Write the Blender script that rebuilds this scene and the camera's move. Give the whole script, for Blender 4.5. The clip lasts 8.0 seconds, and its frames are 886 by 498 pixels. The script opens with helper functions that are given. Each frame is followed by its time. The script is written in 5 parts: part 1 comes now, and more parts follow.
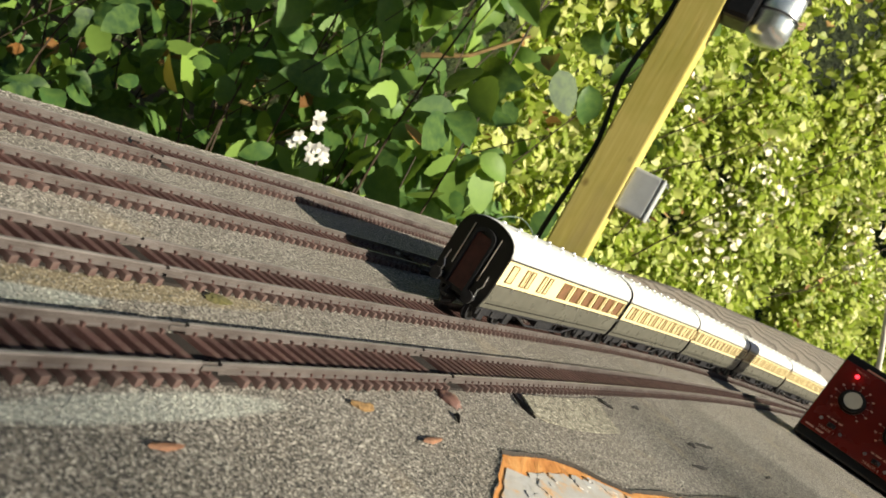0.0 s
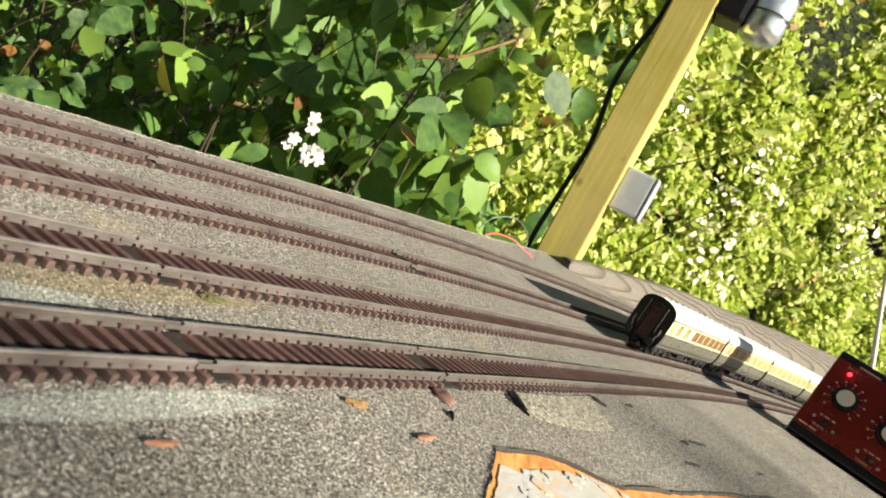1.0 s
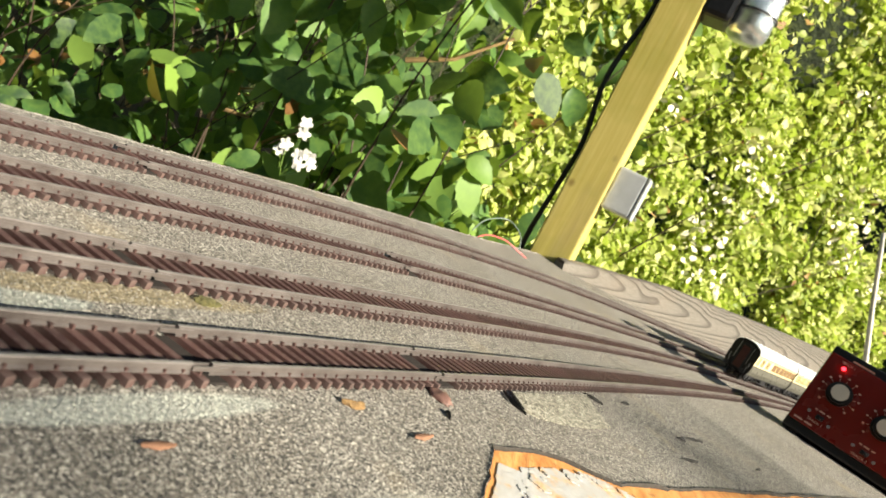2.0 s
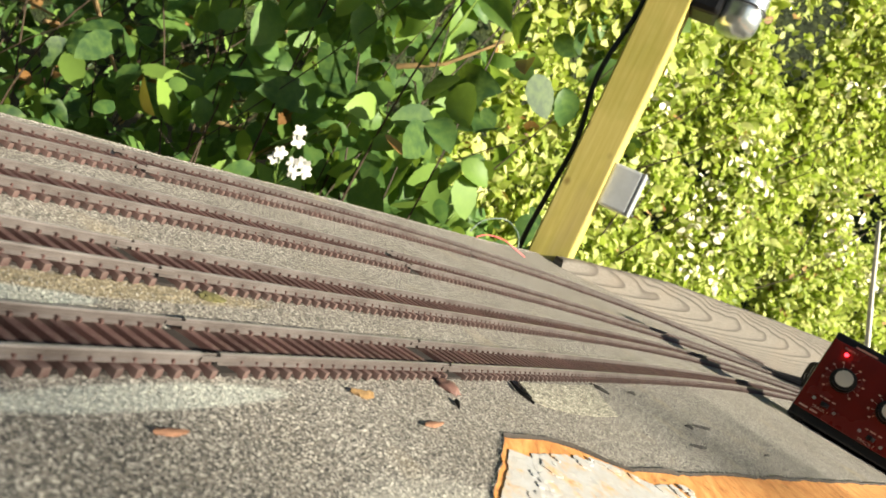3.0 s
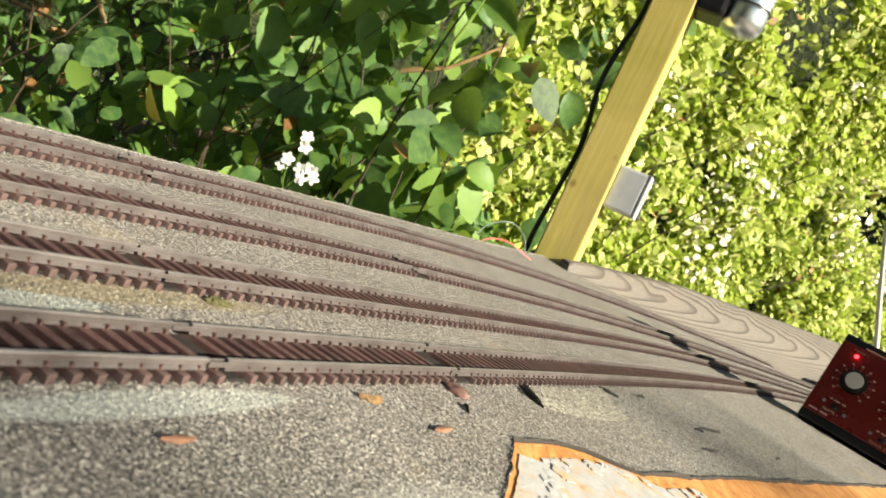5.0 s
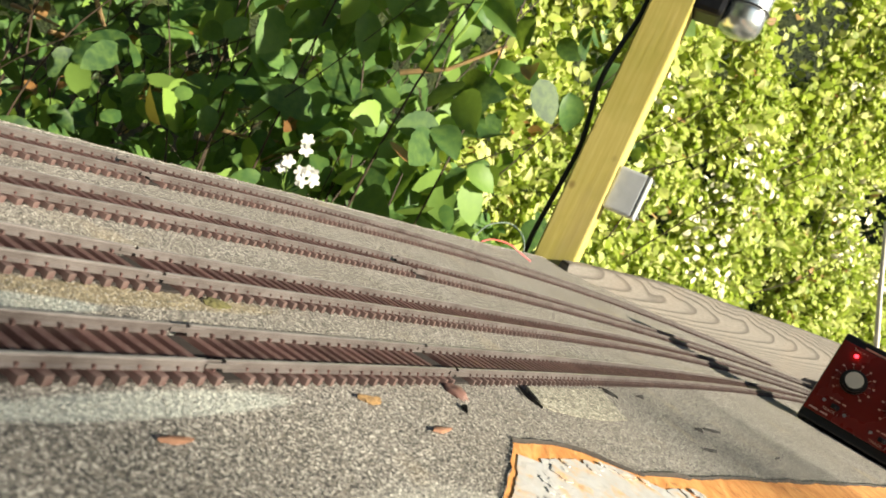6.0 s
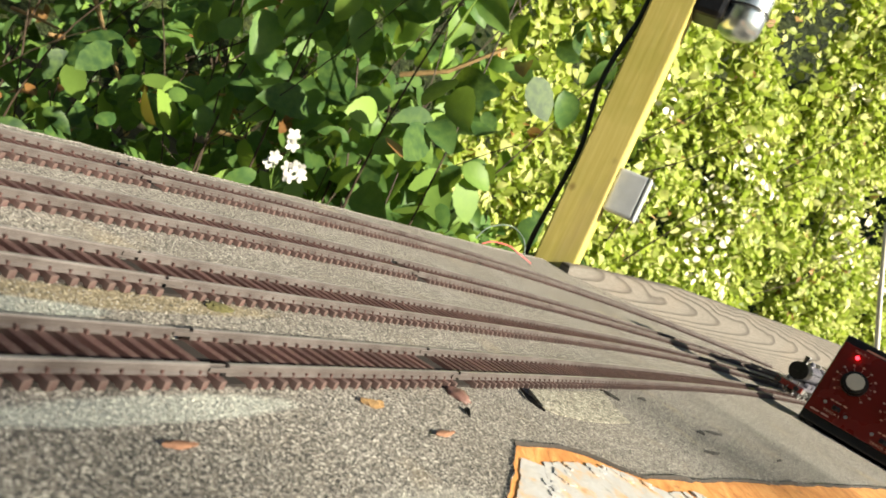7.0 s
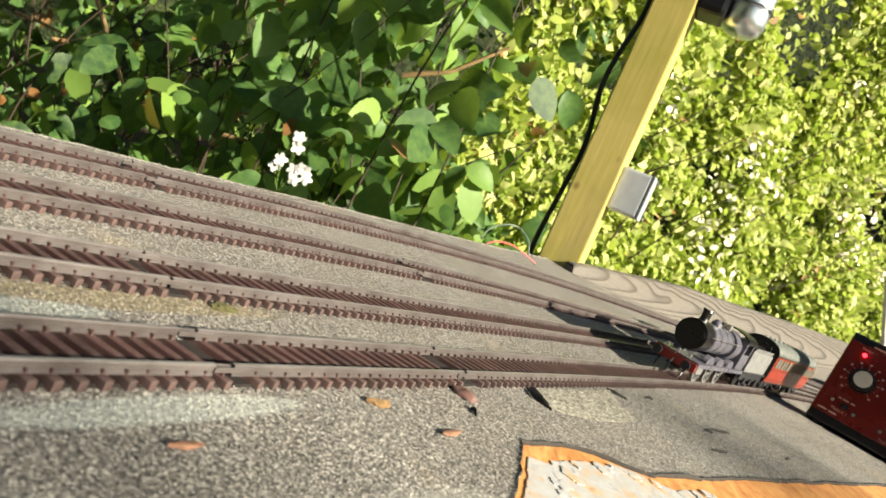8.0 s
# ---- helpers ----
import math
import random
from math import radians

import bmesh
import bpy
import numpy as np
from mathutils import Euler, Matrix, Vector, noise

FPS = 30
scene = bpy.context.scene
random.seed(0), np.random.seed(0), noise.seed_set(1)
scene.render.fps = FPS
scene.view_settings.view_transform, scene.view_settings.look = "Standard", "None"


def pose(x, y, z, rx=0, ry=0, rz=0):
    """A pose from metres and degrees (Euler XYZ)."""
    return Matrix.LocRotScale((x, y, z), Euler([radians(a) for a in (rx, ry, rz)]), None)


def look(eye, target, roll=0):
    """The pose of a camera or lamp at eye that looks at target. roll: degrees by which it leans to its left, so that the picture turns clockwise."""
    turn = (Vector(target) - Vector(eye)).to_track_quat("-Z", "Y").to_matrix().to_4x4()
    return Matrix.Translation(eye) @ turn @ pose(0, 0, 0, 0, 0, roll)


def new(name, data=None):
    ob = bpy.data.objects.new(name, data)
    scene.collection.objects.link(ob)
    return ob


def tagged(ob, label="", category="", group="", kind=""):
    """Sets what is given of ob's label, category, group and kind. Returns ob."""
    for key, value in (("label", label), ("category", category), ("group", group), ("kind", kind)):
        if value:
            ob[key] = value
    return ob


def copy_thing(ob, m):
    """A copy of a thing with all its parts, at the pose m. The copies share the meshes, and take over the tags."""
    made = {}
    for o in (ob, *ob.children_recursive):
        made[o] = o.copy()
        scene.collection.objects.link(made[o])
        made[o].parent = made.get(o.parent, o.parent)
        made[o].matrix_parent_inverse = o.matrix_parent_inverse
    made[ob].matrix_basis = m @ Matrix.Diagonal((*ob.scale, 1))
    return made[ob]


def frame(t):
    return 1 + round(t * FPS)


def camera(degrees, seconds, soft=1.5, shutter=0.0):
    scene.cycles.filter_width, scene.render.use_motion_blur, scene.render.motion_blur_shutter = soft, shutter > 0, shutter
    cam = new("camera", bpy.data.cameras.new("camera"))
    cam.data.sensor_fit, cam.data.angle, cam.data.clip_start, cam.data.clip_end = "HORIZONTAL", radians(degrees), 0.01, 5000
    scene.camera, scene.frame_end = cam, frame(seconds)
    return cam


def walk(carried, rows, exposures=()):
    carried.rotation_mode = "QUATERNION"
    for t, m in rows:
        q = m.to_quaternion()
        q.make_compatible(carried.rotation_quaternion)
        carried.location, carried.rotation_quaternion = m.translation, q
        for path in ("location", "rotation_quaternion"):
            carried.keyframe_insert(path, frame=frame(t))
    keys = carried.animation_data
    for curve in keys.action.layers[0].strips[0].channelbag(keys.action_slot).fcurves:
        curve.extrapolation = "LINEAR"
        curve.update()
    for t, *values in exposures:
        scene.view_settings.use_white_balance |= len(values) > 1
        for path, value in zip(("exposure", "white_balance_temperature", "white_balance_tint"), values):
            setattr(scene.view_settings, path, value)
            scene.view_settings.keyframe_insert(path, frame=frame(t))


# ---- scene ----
cam = camera(64.2, 8.0, soft=1.7)
PATH = [
    (0, (-0.003, 0.003, 0.087), (-0.018, 1.978, -0.224), 31.9),
    (0.5, (-0.002, 0.002, 0.086), (-0.011, 1.978, -0.221), 31.8),
    (1, (-0.002, 0.001, 0.087), (-0.007, 1.979, -0.215), 31.7),
    (1.5, (-0.002, 0.001, 0.088), (-0.003, 1.979, -0.208), 31.6),
    (3, (0.0, 0.0, 0.079), (0.003, 1.983, -0.183), 28.6),
    (3.5, (0.0, 0.001, 0.08), (-0.001, 1.984, -0.181), 28.5),
    (4, (0.0, 0.001, 0.079), (-0.004, 1.984, -0.181), 28.4),
    (4.5, (-0.001, 0.002, 0.078), (-0.012, 1.985, -0.182), 28.3),
    (6, (0.0, 0.002, 0.078), (-0.017, 1.985, -0.177), 27.9),
    (6.5, (0.0, 0.001, 0.078), (-0.017, 1.985, -0.174), 27.9),
    (7, (-0.001, 0.002, 0.078), (-0.02, 1.986, -0.172), 27.8),
    (7.5, (-0.001, 0.002, 0.076), (-0.023, 1.986, -0.175), 27.7),
    (8, (-0.001, 0.003, 0.077), (-0.031, 1.986, -0.176), 27.3),
]
walk(cam, [(t, look(e, a, r)) for t, e, a, r in PATH],
     exposures=[(0, 1.04, 6900, 6), (0.5, 1.30, 6900, 6), (1.0, 1.52, 6900, 6), (1.5, 1.60, 6900, 6), (3.0, 1.60, 6900, 6), (8, 1.57, 6900, 6)])
cam.data.dof.use_dof, cam.data.dof.focus_distance, cam.data.dof.aperture_fstop = True, 0.40, 30.0

# ---------------------------------------------------------------- light
SUN_AZ, SUN_EL = radians(116), radians(26)      # compass bearing from +Y, clockwise
world = bpy.data.worlds.new("daylight")
scene.world = world
world.use_nodes = True
_n, _l = world.node_tree.nodes, world.node_tree.links
_sky = _n.new("ShaderNodeTexSky")
_sky.sky_type, _sky.sun_disc = "NISHITA", False
_sky.sun_elevation, _sky.sun_rotation = SUN_EL, SUN_AZ
_n["Background"].inputs[1].default_value = 0.036
_l.new(_sky.outputs[0], _n["Background"].inputs[0])
sun = new("sun", bpy.data.lights.new("sun", "SUN"))
sun.data.energy, sun.data.angle, sun.data.color = 4.5, radians(0.6), (1.0, 0.93, 0.80)
sun.matrix_world = look((0, 0, 0), (-math.sin(SUN_AZ) * math.cos(SUN_EL), -math.cos(SUN_AZ) * math.cos(SUN_EL), -math.sin(SUN_EL)))


# ---------------------------------------------------------------- materials
class Nodes:
    """Small wrapper to write node materials briefly."""

    def __init__(self, name, rough=0.6, metal=0.0, spec=0.5):
        self.mat = bpy.data.materials.new(name)
        self.mat.use_nodes = True
        self.t = self.mat.node_tree
        self.b = self.t.nodes["Principled BSDF"]
        self.b.inputs["Roughness"].default_value = rough
        self.b.inputs["Metallic"].default_value = metal
        self.b.inputs["Specular IOR Level"].default_value = spec
        self.co = self.t.nodes.new("ShaderNodeTexCoord").outputs["Object"]

    def link(self, a, b):
        self.t.links.new(a, b)

    def base(self, c):
        if isinstance(c, tuple):
            self.b.inputs["Base Color"].default_value = (*c, 1)
        else:
            self.link(c, self.b.inputs["Base Color"])

    def scaled(self, s):
        m = self.t.nodes.new("ShaderNodeMapping")
        m.inputs["Scale"].default_value = s
        self.link(self.co, m.inputs[0])
        return m.outputs[0]

    def noise(self, scale, detail=4.0, rough=0.6, vec=None, distort=0.0):
        n = self.t.nodes.new("ShaderNodeTexNoise")
        n.inputs["Scale"].default_value = scale
        n.inputs["Detail"].default_value = detail
        n.inputs["Roughness"].default_value = rough
        n.inputs["Distortion"].default_value = distort
        self.link(vec or self.co, n.inputs["Vector"])
        return n.outputs["Fac"]

    def cells(self, scale, vec=None, feature="F1", out="Color"):
        n = self.t.nodes.new("ShaderNodeTexVoronoi")
        n.feature = feature
        n.inputs["Scale"].default_value = scale
        self.link(vec or self.co, n.inputs["Vector"])
        if out == "Color":
            sep = self.t.nodes.new("ShaderNodeSeparateColor")
            self.link(n.outputs[0 if feature == "none" else 1], sep.inputs[0])
            return sep.outputs[0]
        return n.outputs[out]

    def wave(self, scale, distort, vec=None, detail=2.0, dscale=1.0):
        n = self.t.nodes.new("ShaderNodeTexWave")
        n.bands_direction = "Z"
        n.inputs["Scale"].default_value = scale
        n.inputs["Distortion"].default_value = distort
        n.inputs["Detail"].default_value = detail
        n.inputs["Detail Scale"].default_value = dscale
        self.link(vec or self.co, n.inputs["Vector"])
        return n.outputs["Fac"]

    def ramp(self, fac, *stops):
        r = self.t.nodes.new("ShaderNodeValToRGB")
        e = r.color_ramp.elements
        while len(e) < len(stops):
            e.new(0.5)
        for k, (p, c) in zip(e, stops):
            k.position, k.color = p, (*c, 1) if isinstance(c, tuple) else (c, c, c, 1)
        self.link(fac, r.inputs[0])
        return r.outputs[0]

    def mix(self, fac, a, b, blend="MIX"):
        m = self.t.nodes.new("ShaderNodeMix")
        m.data_type, m.blend_type = "RGBA", blend
        for sock, v in ((m.inputs[0], fac), (m.inputs[6], a), (m.inputs[7], b)):
            if isinstance(v, (int, float)):
                sock.default_value = v
            elif isinstance(v, tuple):
                sock.default_value = (*v, 1)
            else:
                self.link(v, sock)
        return m.outputs[2]

    def island(self):
        return self.t.nodes.new("ShaderNodeNewGeometry").outputs["Random Per Island"]

    def each(self):
        return self.t.nodes.new("ShaderNodeObjectInfo").outputs["Random"]

    def rough(self, fac, lo, hi):
        self.link(self.ramp(fac, (0, lo), (1, hi)), self.b.inputs["Roughness"])

    def bump(self, height, dist, strength=1.0):
        b = self.t.nodes.new("ShaderNodeBump")
        b.inputs["Distance"].default_value, b.inputs["Strength"].default_value = dist, strength
        self.link(height, b.inputs["Height"])
        self.link(b.outputs[0], self.b.inputs["Normal"])


def m_felt():
    """Mineral roofing felt: mixed grey and buff granules, stained."""
    n = Nodes("mineral_felt", 0.85)
    cell = n.cells(1700)
    gran = n.ramp(cell, (0.0, (0.04, 0.039, 0.038)), (0.3, (0.12, 0.113, 0.105)), (0.55, (0.225, 0.205, 0.18)), (0.8, (0.31, 0.295, 0.275)), (1.0, (0.62, 0.595, 0.545)))
    stain = n.ramp(n.noise(9, 5), (0.35, (0.82, 0.77, 0.70)), (0.62, (1.0, 0.97, 0.93)))
    c = n.mix(0.85, gran, stain, "MULTIPLY")
    rust = n.ramp(n.noise(16, 4, vec=n.scaled((1, 1, 1))), (0.58, 0.0), (0.72, 0.55))
    c = n.mix(rust, c, (0.34, 0.27, 0.17))
    # pale lime streaks along the near track, mossy buff between the tracks, and last a dark oval of painted shade
    for at, turn, size, tint, keep in (((-0.040, 0.147, 0), 59, (0.060, 0.0075, 1), (0.62, 0.66, 0.62), 0.75), ((-0.083, 0.160, 0), 59, (0.03, 0.006, 1), (0.52, 0.58, 0.56), 0.6),
                                       ((-0.072, 0.195, 0), 59, (0.075, 0.009, 1), (0.36, 0.29, 0.15), 0.55), ((0.03, 0.165, 0), 50, (0.045, 0.018, 1), (0.58, 0.57, 0.53), 0.45),
                                       ((-0.055, 0.085, 0), 40, (0.03, 0.022, 1), (0.10, 0.12, 0.12), 0.5)):
        m = n.t.nodes.new("ShaderNodeMapping")
        m.vector_type = "TEXTURE"
        m.inputs["Location"].default_value = at
        m.inputs["Rotation"].default_value = (0, 0, radians(turn))
        m.inputs["Scale"].default_value = size
        n.link(n.co, m.inputs[0])
        g = n.t.nodes.new("ShaderNodeTexGradient")
        g.gradient_type = "SPHERICAL"
        n.link(m.outputs[0], g.inputs[0])
        f = n.mix(0.5, g.outputs[0], n.noise(140, 5), "OVERLAY")
        f = n.ramp(f, (0.22, 0.0), (0.42, keep))
        c = n.mix(f, c, n.mix(0.6, (tint), n.mix(1.0, gran, (2.2, 2.2, 2.1), "MULTIPLY"), "MULTIPLY"))
    n.base(c)
    d = n.cells(1700, out="Distance")
    n.bump(n.mix(0.5, d, n.noise(800, 3)), 0.0008, 0.7)
    return n.mat


def m_grain(name, lo, hi):
    n = Nodes(name, 0.75)
    n.base(n.ramp(n.island(), (0, lo), (0.6, tuple((a + b) / 2 for a, b in zip(lo, hi))), (1, hi)))
    return n.mat


def m_painted(name, c, rough=0.5, metal=0.0, vary=0.25, scale=60.0, bump=0.0002, spec=0.5):
    n = Nodes(name, rough, metal, spec)
    f = n.noise(scale, 5)
    lo = tuple(v * (1 - vary) for v in c)
    hi = tuple(min(1, v * (1 + vary)) for v in c)
    n.base(n.ramp(f, (0.3, lo), (0.7, hi)))
    n.rough(n.noise(scale * 0.6, 3), max(0.02, rough - 0.12), min(1, rough + 0.15))
    if bump:
        n.bump(n.noise(scale * 4, 3), bump, 0.6)
    return n.mat


def m_rail():
    """Weathered nickel-silver rail painted rust brown, worn pale on the head."""
    n = Nodes("weathered_rail", 0.42, 0.35)
    g = n.t.nodes.new("ShaderNodeNewGeometry")
    up = n.t.nodes.new("ShaderNodeSeparateXYZ")
    n.link(g.outputs["Normal"], up.inputs[0])
    worn = n.ramp(n.noise(120, 4), (0.35, (0.40, 0.372, 0.352)), (0.65, (0.58, 0.552, 0.53)))
    side = n.ramp(n.noise(80, 4), (0.3, (0.085, 0.069, 0.064)), (0.7, (0.17, 0.148, 0.14)))
    high = n.t.nodes.new("ShaderNodeSeparateXYZ")
    n.link(n.co, high.inputs[0])
    head = n.mix(1.0, n.ramp(up.outputs[2], (0.6, 0.0), (0.9, 1.0)), n.ramp(high.outputs[2], (0.0040, 0.0), (0.0046, 1.0)), "MULTIPLY")
    n.base(n.mix(head, side, worn))
    n.bump(n.noise(700, 3), 0.0001, 0.5)
    return n.mat


def m_sleeper():
    n = Nodes("brown_sleeper_plastic", 0.6)
    a = n.ramp(n.each(), (0, (0.046, 0.020, 0.018)), (1, (0.095, 0.045, 0.040)))
    dust = n.ramp(n.noise(260, 4), (0.42, 0.0), (0.72, 0.5))
    n.base(n.mix(dust, a, (0.19, 0.145, 0.13)))
    n.bump(n.noise(1500, 3), 0.0001, 0.6)
    return n.mat


def m_flame():
    """Weathered board with cathedral grain: nested tongues along the board with sharp, hollowed late wood."""
    n = Nodes("flame_grained_plank", 0.8)
    sep = n.t.nodes.new("ShaderNodeSeparateXYZ")
    n.link(n.co, sep.inputs[0])

    def calc(op, a, b):
        m = n.t.nodes.new("ShaderNodeMath")
        m.operation = op
        for sock, v in zip(m.inputs, (a, b)):
            if isinstance(v, (int, float)):
                sock.default_value = v
            else:
                n.link(v, sock)
        return m.outputs[0]
    warp = calc("SUBTRACT", n.noise(9, 2), 0.5)
    # height above a heart line that climbs with the board
    up = calc("SUBTRACT", sep.outputs[2], calc("MULTIPLY", sep.outputs[0], 0.062))
    up = calc("ADD", calc("SUBTRACT", up, 0.012), calc("MULTIPLY", warp, 0.016))
    tongue = calc("MULTIPLY", calc("MULTIPLY", up, up), 260.0)
    run = calc("ADD", calc("ADD", sep.outputs[0], tongue), calc("MULTIPLY", warp, 0.13))
    ring = calc("FRACT", calc("MULTIPLY", run, 13.0), 0)
    line = n.ramp(ring, (0.0, 0.0), (0.62, 0.15), (0.90, 1.0), (1.0, 0.0))
    fine = n.noise(50, 6, 0.7, n.scaled((1.5, 30, 30)))
    c = n.ramp(fine, (0.3, (0.115, 0.10, 0.085)), (0.7, (0.205, 0.185, 0.16)))
    c = n.mix(n.ramp(line, (0.0, 0.0), (1.0, 0.85)), c, (0.045, 0.037, 0.030))
    n.base(n.mix(n.ramp(n.noise(14, 4), (0.45, 0.0), (0.8, 0.3)), c, (0.20, 0.15, 0.11)))
    n.bump(n.mix(0.3, line, fine), 0.003, 0.7)
    return n.mat


def m_flake():
    """Old white paint, rubbed through to orange and brown in places."""
    n = Nodes("flaking_white_paint", 0.6)
    c = n.ramp(n.noise(70, 6, 0.65), (0.30, (0.34, 0.15, 0.05)), (0.38, (0.60, 0.40, 0.24)), (0.45, (0.46, 0.43, 0.40)), (0.75, (0.50, 0.52, 0.54)))
    n.base(n.mix(n.ramp(n.noise(260, 4), (0.5, 0.0), (0.8, 0.4)), c, (0.45, 0.42, 0.40)))
    n.bump(n.noise(180, 5), 0.0008, 0.7)
    return n.mat


def m_bare():
    """Orange softwood showing under the felt, with darker streaks and grime."""
    n = Nodes("bare_orange_wood", 0.7)
    g = n.noise(40, 6, 0.65, n.scaled((4, 1.2, 1)))
    c = n.ramp(g, (0.25, (0.36, 0.12, 0.03)), (0.5, (0.62, 0.27, 0.08)), (0.75, (0.74, 0.40, 0.15)))
    c = n.mix(n.ramp(n.noise(90, 4), (0.60, 0.0), (0.72, 0.8)), c, (0.12, 0.05, 0.02))
    n.base(c)
    n.bump(g, 0.0012, 0.8)
    return n.mat


def m_post():
    """Pressure-treated softwood: yellow-green, soft grain, stains and a few knots."""
    n = Nodes("treated_post_wood", 0.62)
    fine = n.noise(26, 5, 0.6, n.scaled((9, 9, 0.35)))
    c = n.ramp(fine, (0.25, (0.50, 0.39, 0.09)), (0.5, (0.58, 0.47, 0.13)), (0.8, (0.66, 0.56, 0.19)))
    c = n.mix(n.ramp(n.noise(7, 4), (0.42, 0.0), (0.72, 0.75)), c, (0.36, 0.34, 0.05))
    c = n.mix(n.ramp(n.noise(5, 5, 0.6, n.scaled((3, 3, 0.7))), (0.50, 0.0), (0.70, 0.45)), c, (0.40, 0.30, 0.16))
    spots = n.cells(16, n.scaled((1, 1, 0.8)), out="Distance")
    c = n.mix(n.ramp(spots, (0.05, 0.75), (0.12, 0.0)), c, (0.20, 0.12, 0.03))
    n.base(c)
    n.bump(fine, 0.0006, 0.4)
    return n.mat


def m_leaf(name, dark, mid, light, trans=0.35):
    n = Nodes(name, 0.5, 0.0, 0.3)
    c = n.ramp(n.island(), (0, dark), (0.55, mid), (1, light))
    c = n.mix(n.ramp(n.noise(60, 3), (0.4, 0.0), (0.75, 0.35)), c, light)
    n.base(c)
    n.bump(n.noise(240, 3), 0.0006, 0.6)
    tr = n.t.nodes.new("ShaderNodeBsdfTranslucent")
    n.link(n.mix(0.5, c, (0.30, 0.42, 0.03)), tr.inputs[0])
    mx = n.t.nodes.new("ShaderNodeMixShader")
    mx.inputs[0].default_value = trans
    n.link(n.b.outputs[0], mx.inputs[1])
    n.link(tr.outputs[0], mx.inputs[2])
    n.link(mx.outputs[0], n.t.nodes["Material Output"].inputs[0])
    return n.mat


def m_glass(name, c=(0.9, 0.95, 0.95), rough=0.05):
    n = Nodes(name, rough)
    n.base(c)
    n.b.inputs["Transmission Weight"].default_value = 1.0
    n.b.inputs["IOR"].default_value = 1.45
    return n.mat


def m_glow(name, c, power):
    n = Nodes(name, 0.3)
    n.base(c)
    n.b.inputs["Emission Color"].default_value = (*c, 1)
    n.b.inputs["Emission Strength"].default_value = power
    return n.mat


FELT = m_felt()
GRIT = m_grain("loose_grit", (0.07, 0.067, 0.062), (0.48, 0.455, 0.41))
RAIL, SLEEPER = m_rail(), m_sleeper()
PLANKWOOD = m_flame()
POSTWOOD = m_post()
BAREWOOD = m_bare()
FLAKED = m_flake()
BLACK = m_painted("satin_black", (0.006, 0.0055, 0.0055), 0.34, 0, 0.3, 200, 0.00005)
DARKMETAL = m_painted("dark_grey_running_gear", (0.032, 0.032, 0.036), 0.38, 0.3, 0.4, 300, 0.0001)
STEEL = m_painted("bright_wire", (0.55, 0.55, 0.56), 0.3, 0.9, 0.15, 300, 0)
CREAM = m_painted("cream_coach_paint", (0.78, 0.67, 0.38), 0.32, 0, 0.06, 150, 0)
LOWER = m_painted("dull_brown_coach_paint", (0.105, 0.102, 0.083), 0.30, 0, 0.15, 120, 0)
ROOF = m_painted("pale_grey_roof", (0.74, 0.75, 0.76), 0.30, 0, 0.05, 90, 0)
TAN = m_painted("brown_blind", (0.17, 0.085, 0.042), 0.5, 0, 0.3, 300, 0)
# The bright reflection on the panes is put into this cream glass colour.
WINDOW = m_painted("coach_glazing_glare", (0.60, 0.50, 0.27), 0.12, 0, 0.3, 300, 0)
BROWNTRIM = m_painted("brown_window_trim", (0.20, 0.12, 0.05), 0.4, 0, 0.2, 200, 0)
GREYROOF = m_painted("grey_coach_roof", (0.13, 0.14, 0.125), 0.5, 0, 0.15, 120, 0)
REDBROWN = m_painted("dark_red_door", (0.085, 0.022, 0.016), 0.45, 0, 0.3, 200, 0)


# ---------------------------------------------------------------- building helpers
def part(name, bm, material, parent=None, label="", smooth=False):
    """Links a bmesh as one mesh object under a thing or a part."""
    me = bpy.data.meshes.new(name)
    bm.normal_update()
    bm.to_mesh(me)
    bm.free()
    me.materials.append(material)
    if smooth:
        for p in me.polygons:
            p.use_smooth = True
    ob = new(name, me)
    ob.parent = parent
    if label:
        ob["label"] = label
    return ob


def pydata(name, verts, faces, material, parent=None, label="", smooth=False):
    me = bpy.data.meshes.new(name)
    me.from_pydata([tuple(map(float, v)) for v in verts], [], [tuple(map(int, f)) for f in faces])
    me.materials.append(material)
    if smooth:
        me.polygons.foreach_set("use_smooth", [True] * len(me.polygons))
    me.update()
    ob = new(name, me)
    ob.parent = parent
    if label:
        ob["label"] = label
    return ob


def box(bm, size, at=(0, 0, 0), bevel=0.0, m=None):
    """Adds a box of that size, centred at `at`, with bevelled edges."""
    r = bmesh.ops.create_cube(bm, size=1.0)
    vs = r["verts"]
    bmesh.ops.scale(bm, vec=size, verts=vs)
    if bevel:
        es = list({e for v in vs for e in v.link_edges})
        r = bmesh.ops.bevel(bm, geom=es, offset=bevel, segments=2, affect="EDGES", profile=0.6)
        vs = list({v for f in r["faces"] for v in f.verts} | {v for v in vs if v.is_valid})
    bmesh.ops.translate(bm, vec=at, verts=vs)
    if m is not None:
        bmesh.ops.transform(bm, matrix=m, verts=vs)
    return vs


def cyl(bm, r, depth, at=(0, 0, 0), axis="z", r2=None, seg=20):
    d = bmesh.ops.create_cone(bm, cap_ends=True, segments=seg, radius1=r, radius2=r if r2 is None else r2, depth=depth)
    m = {"z": Matrix(), "x": Matrix.Rotation(radians(90), 4, "Y"), "y": Matrix.Rotation(radians(-90), 4, "X")}[axis]
    bmesh.ops.transform(bm, matrix=Matrix.Translation(at) @ m, verts=d["verts"])
    return d["verts"]


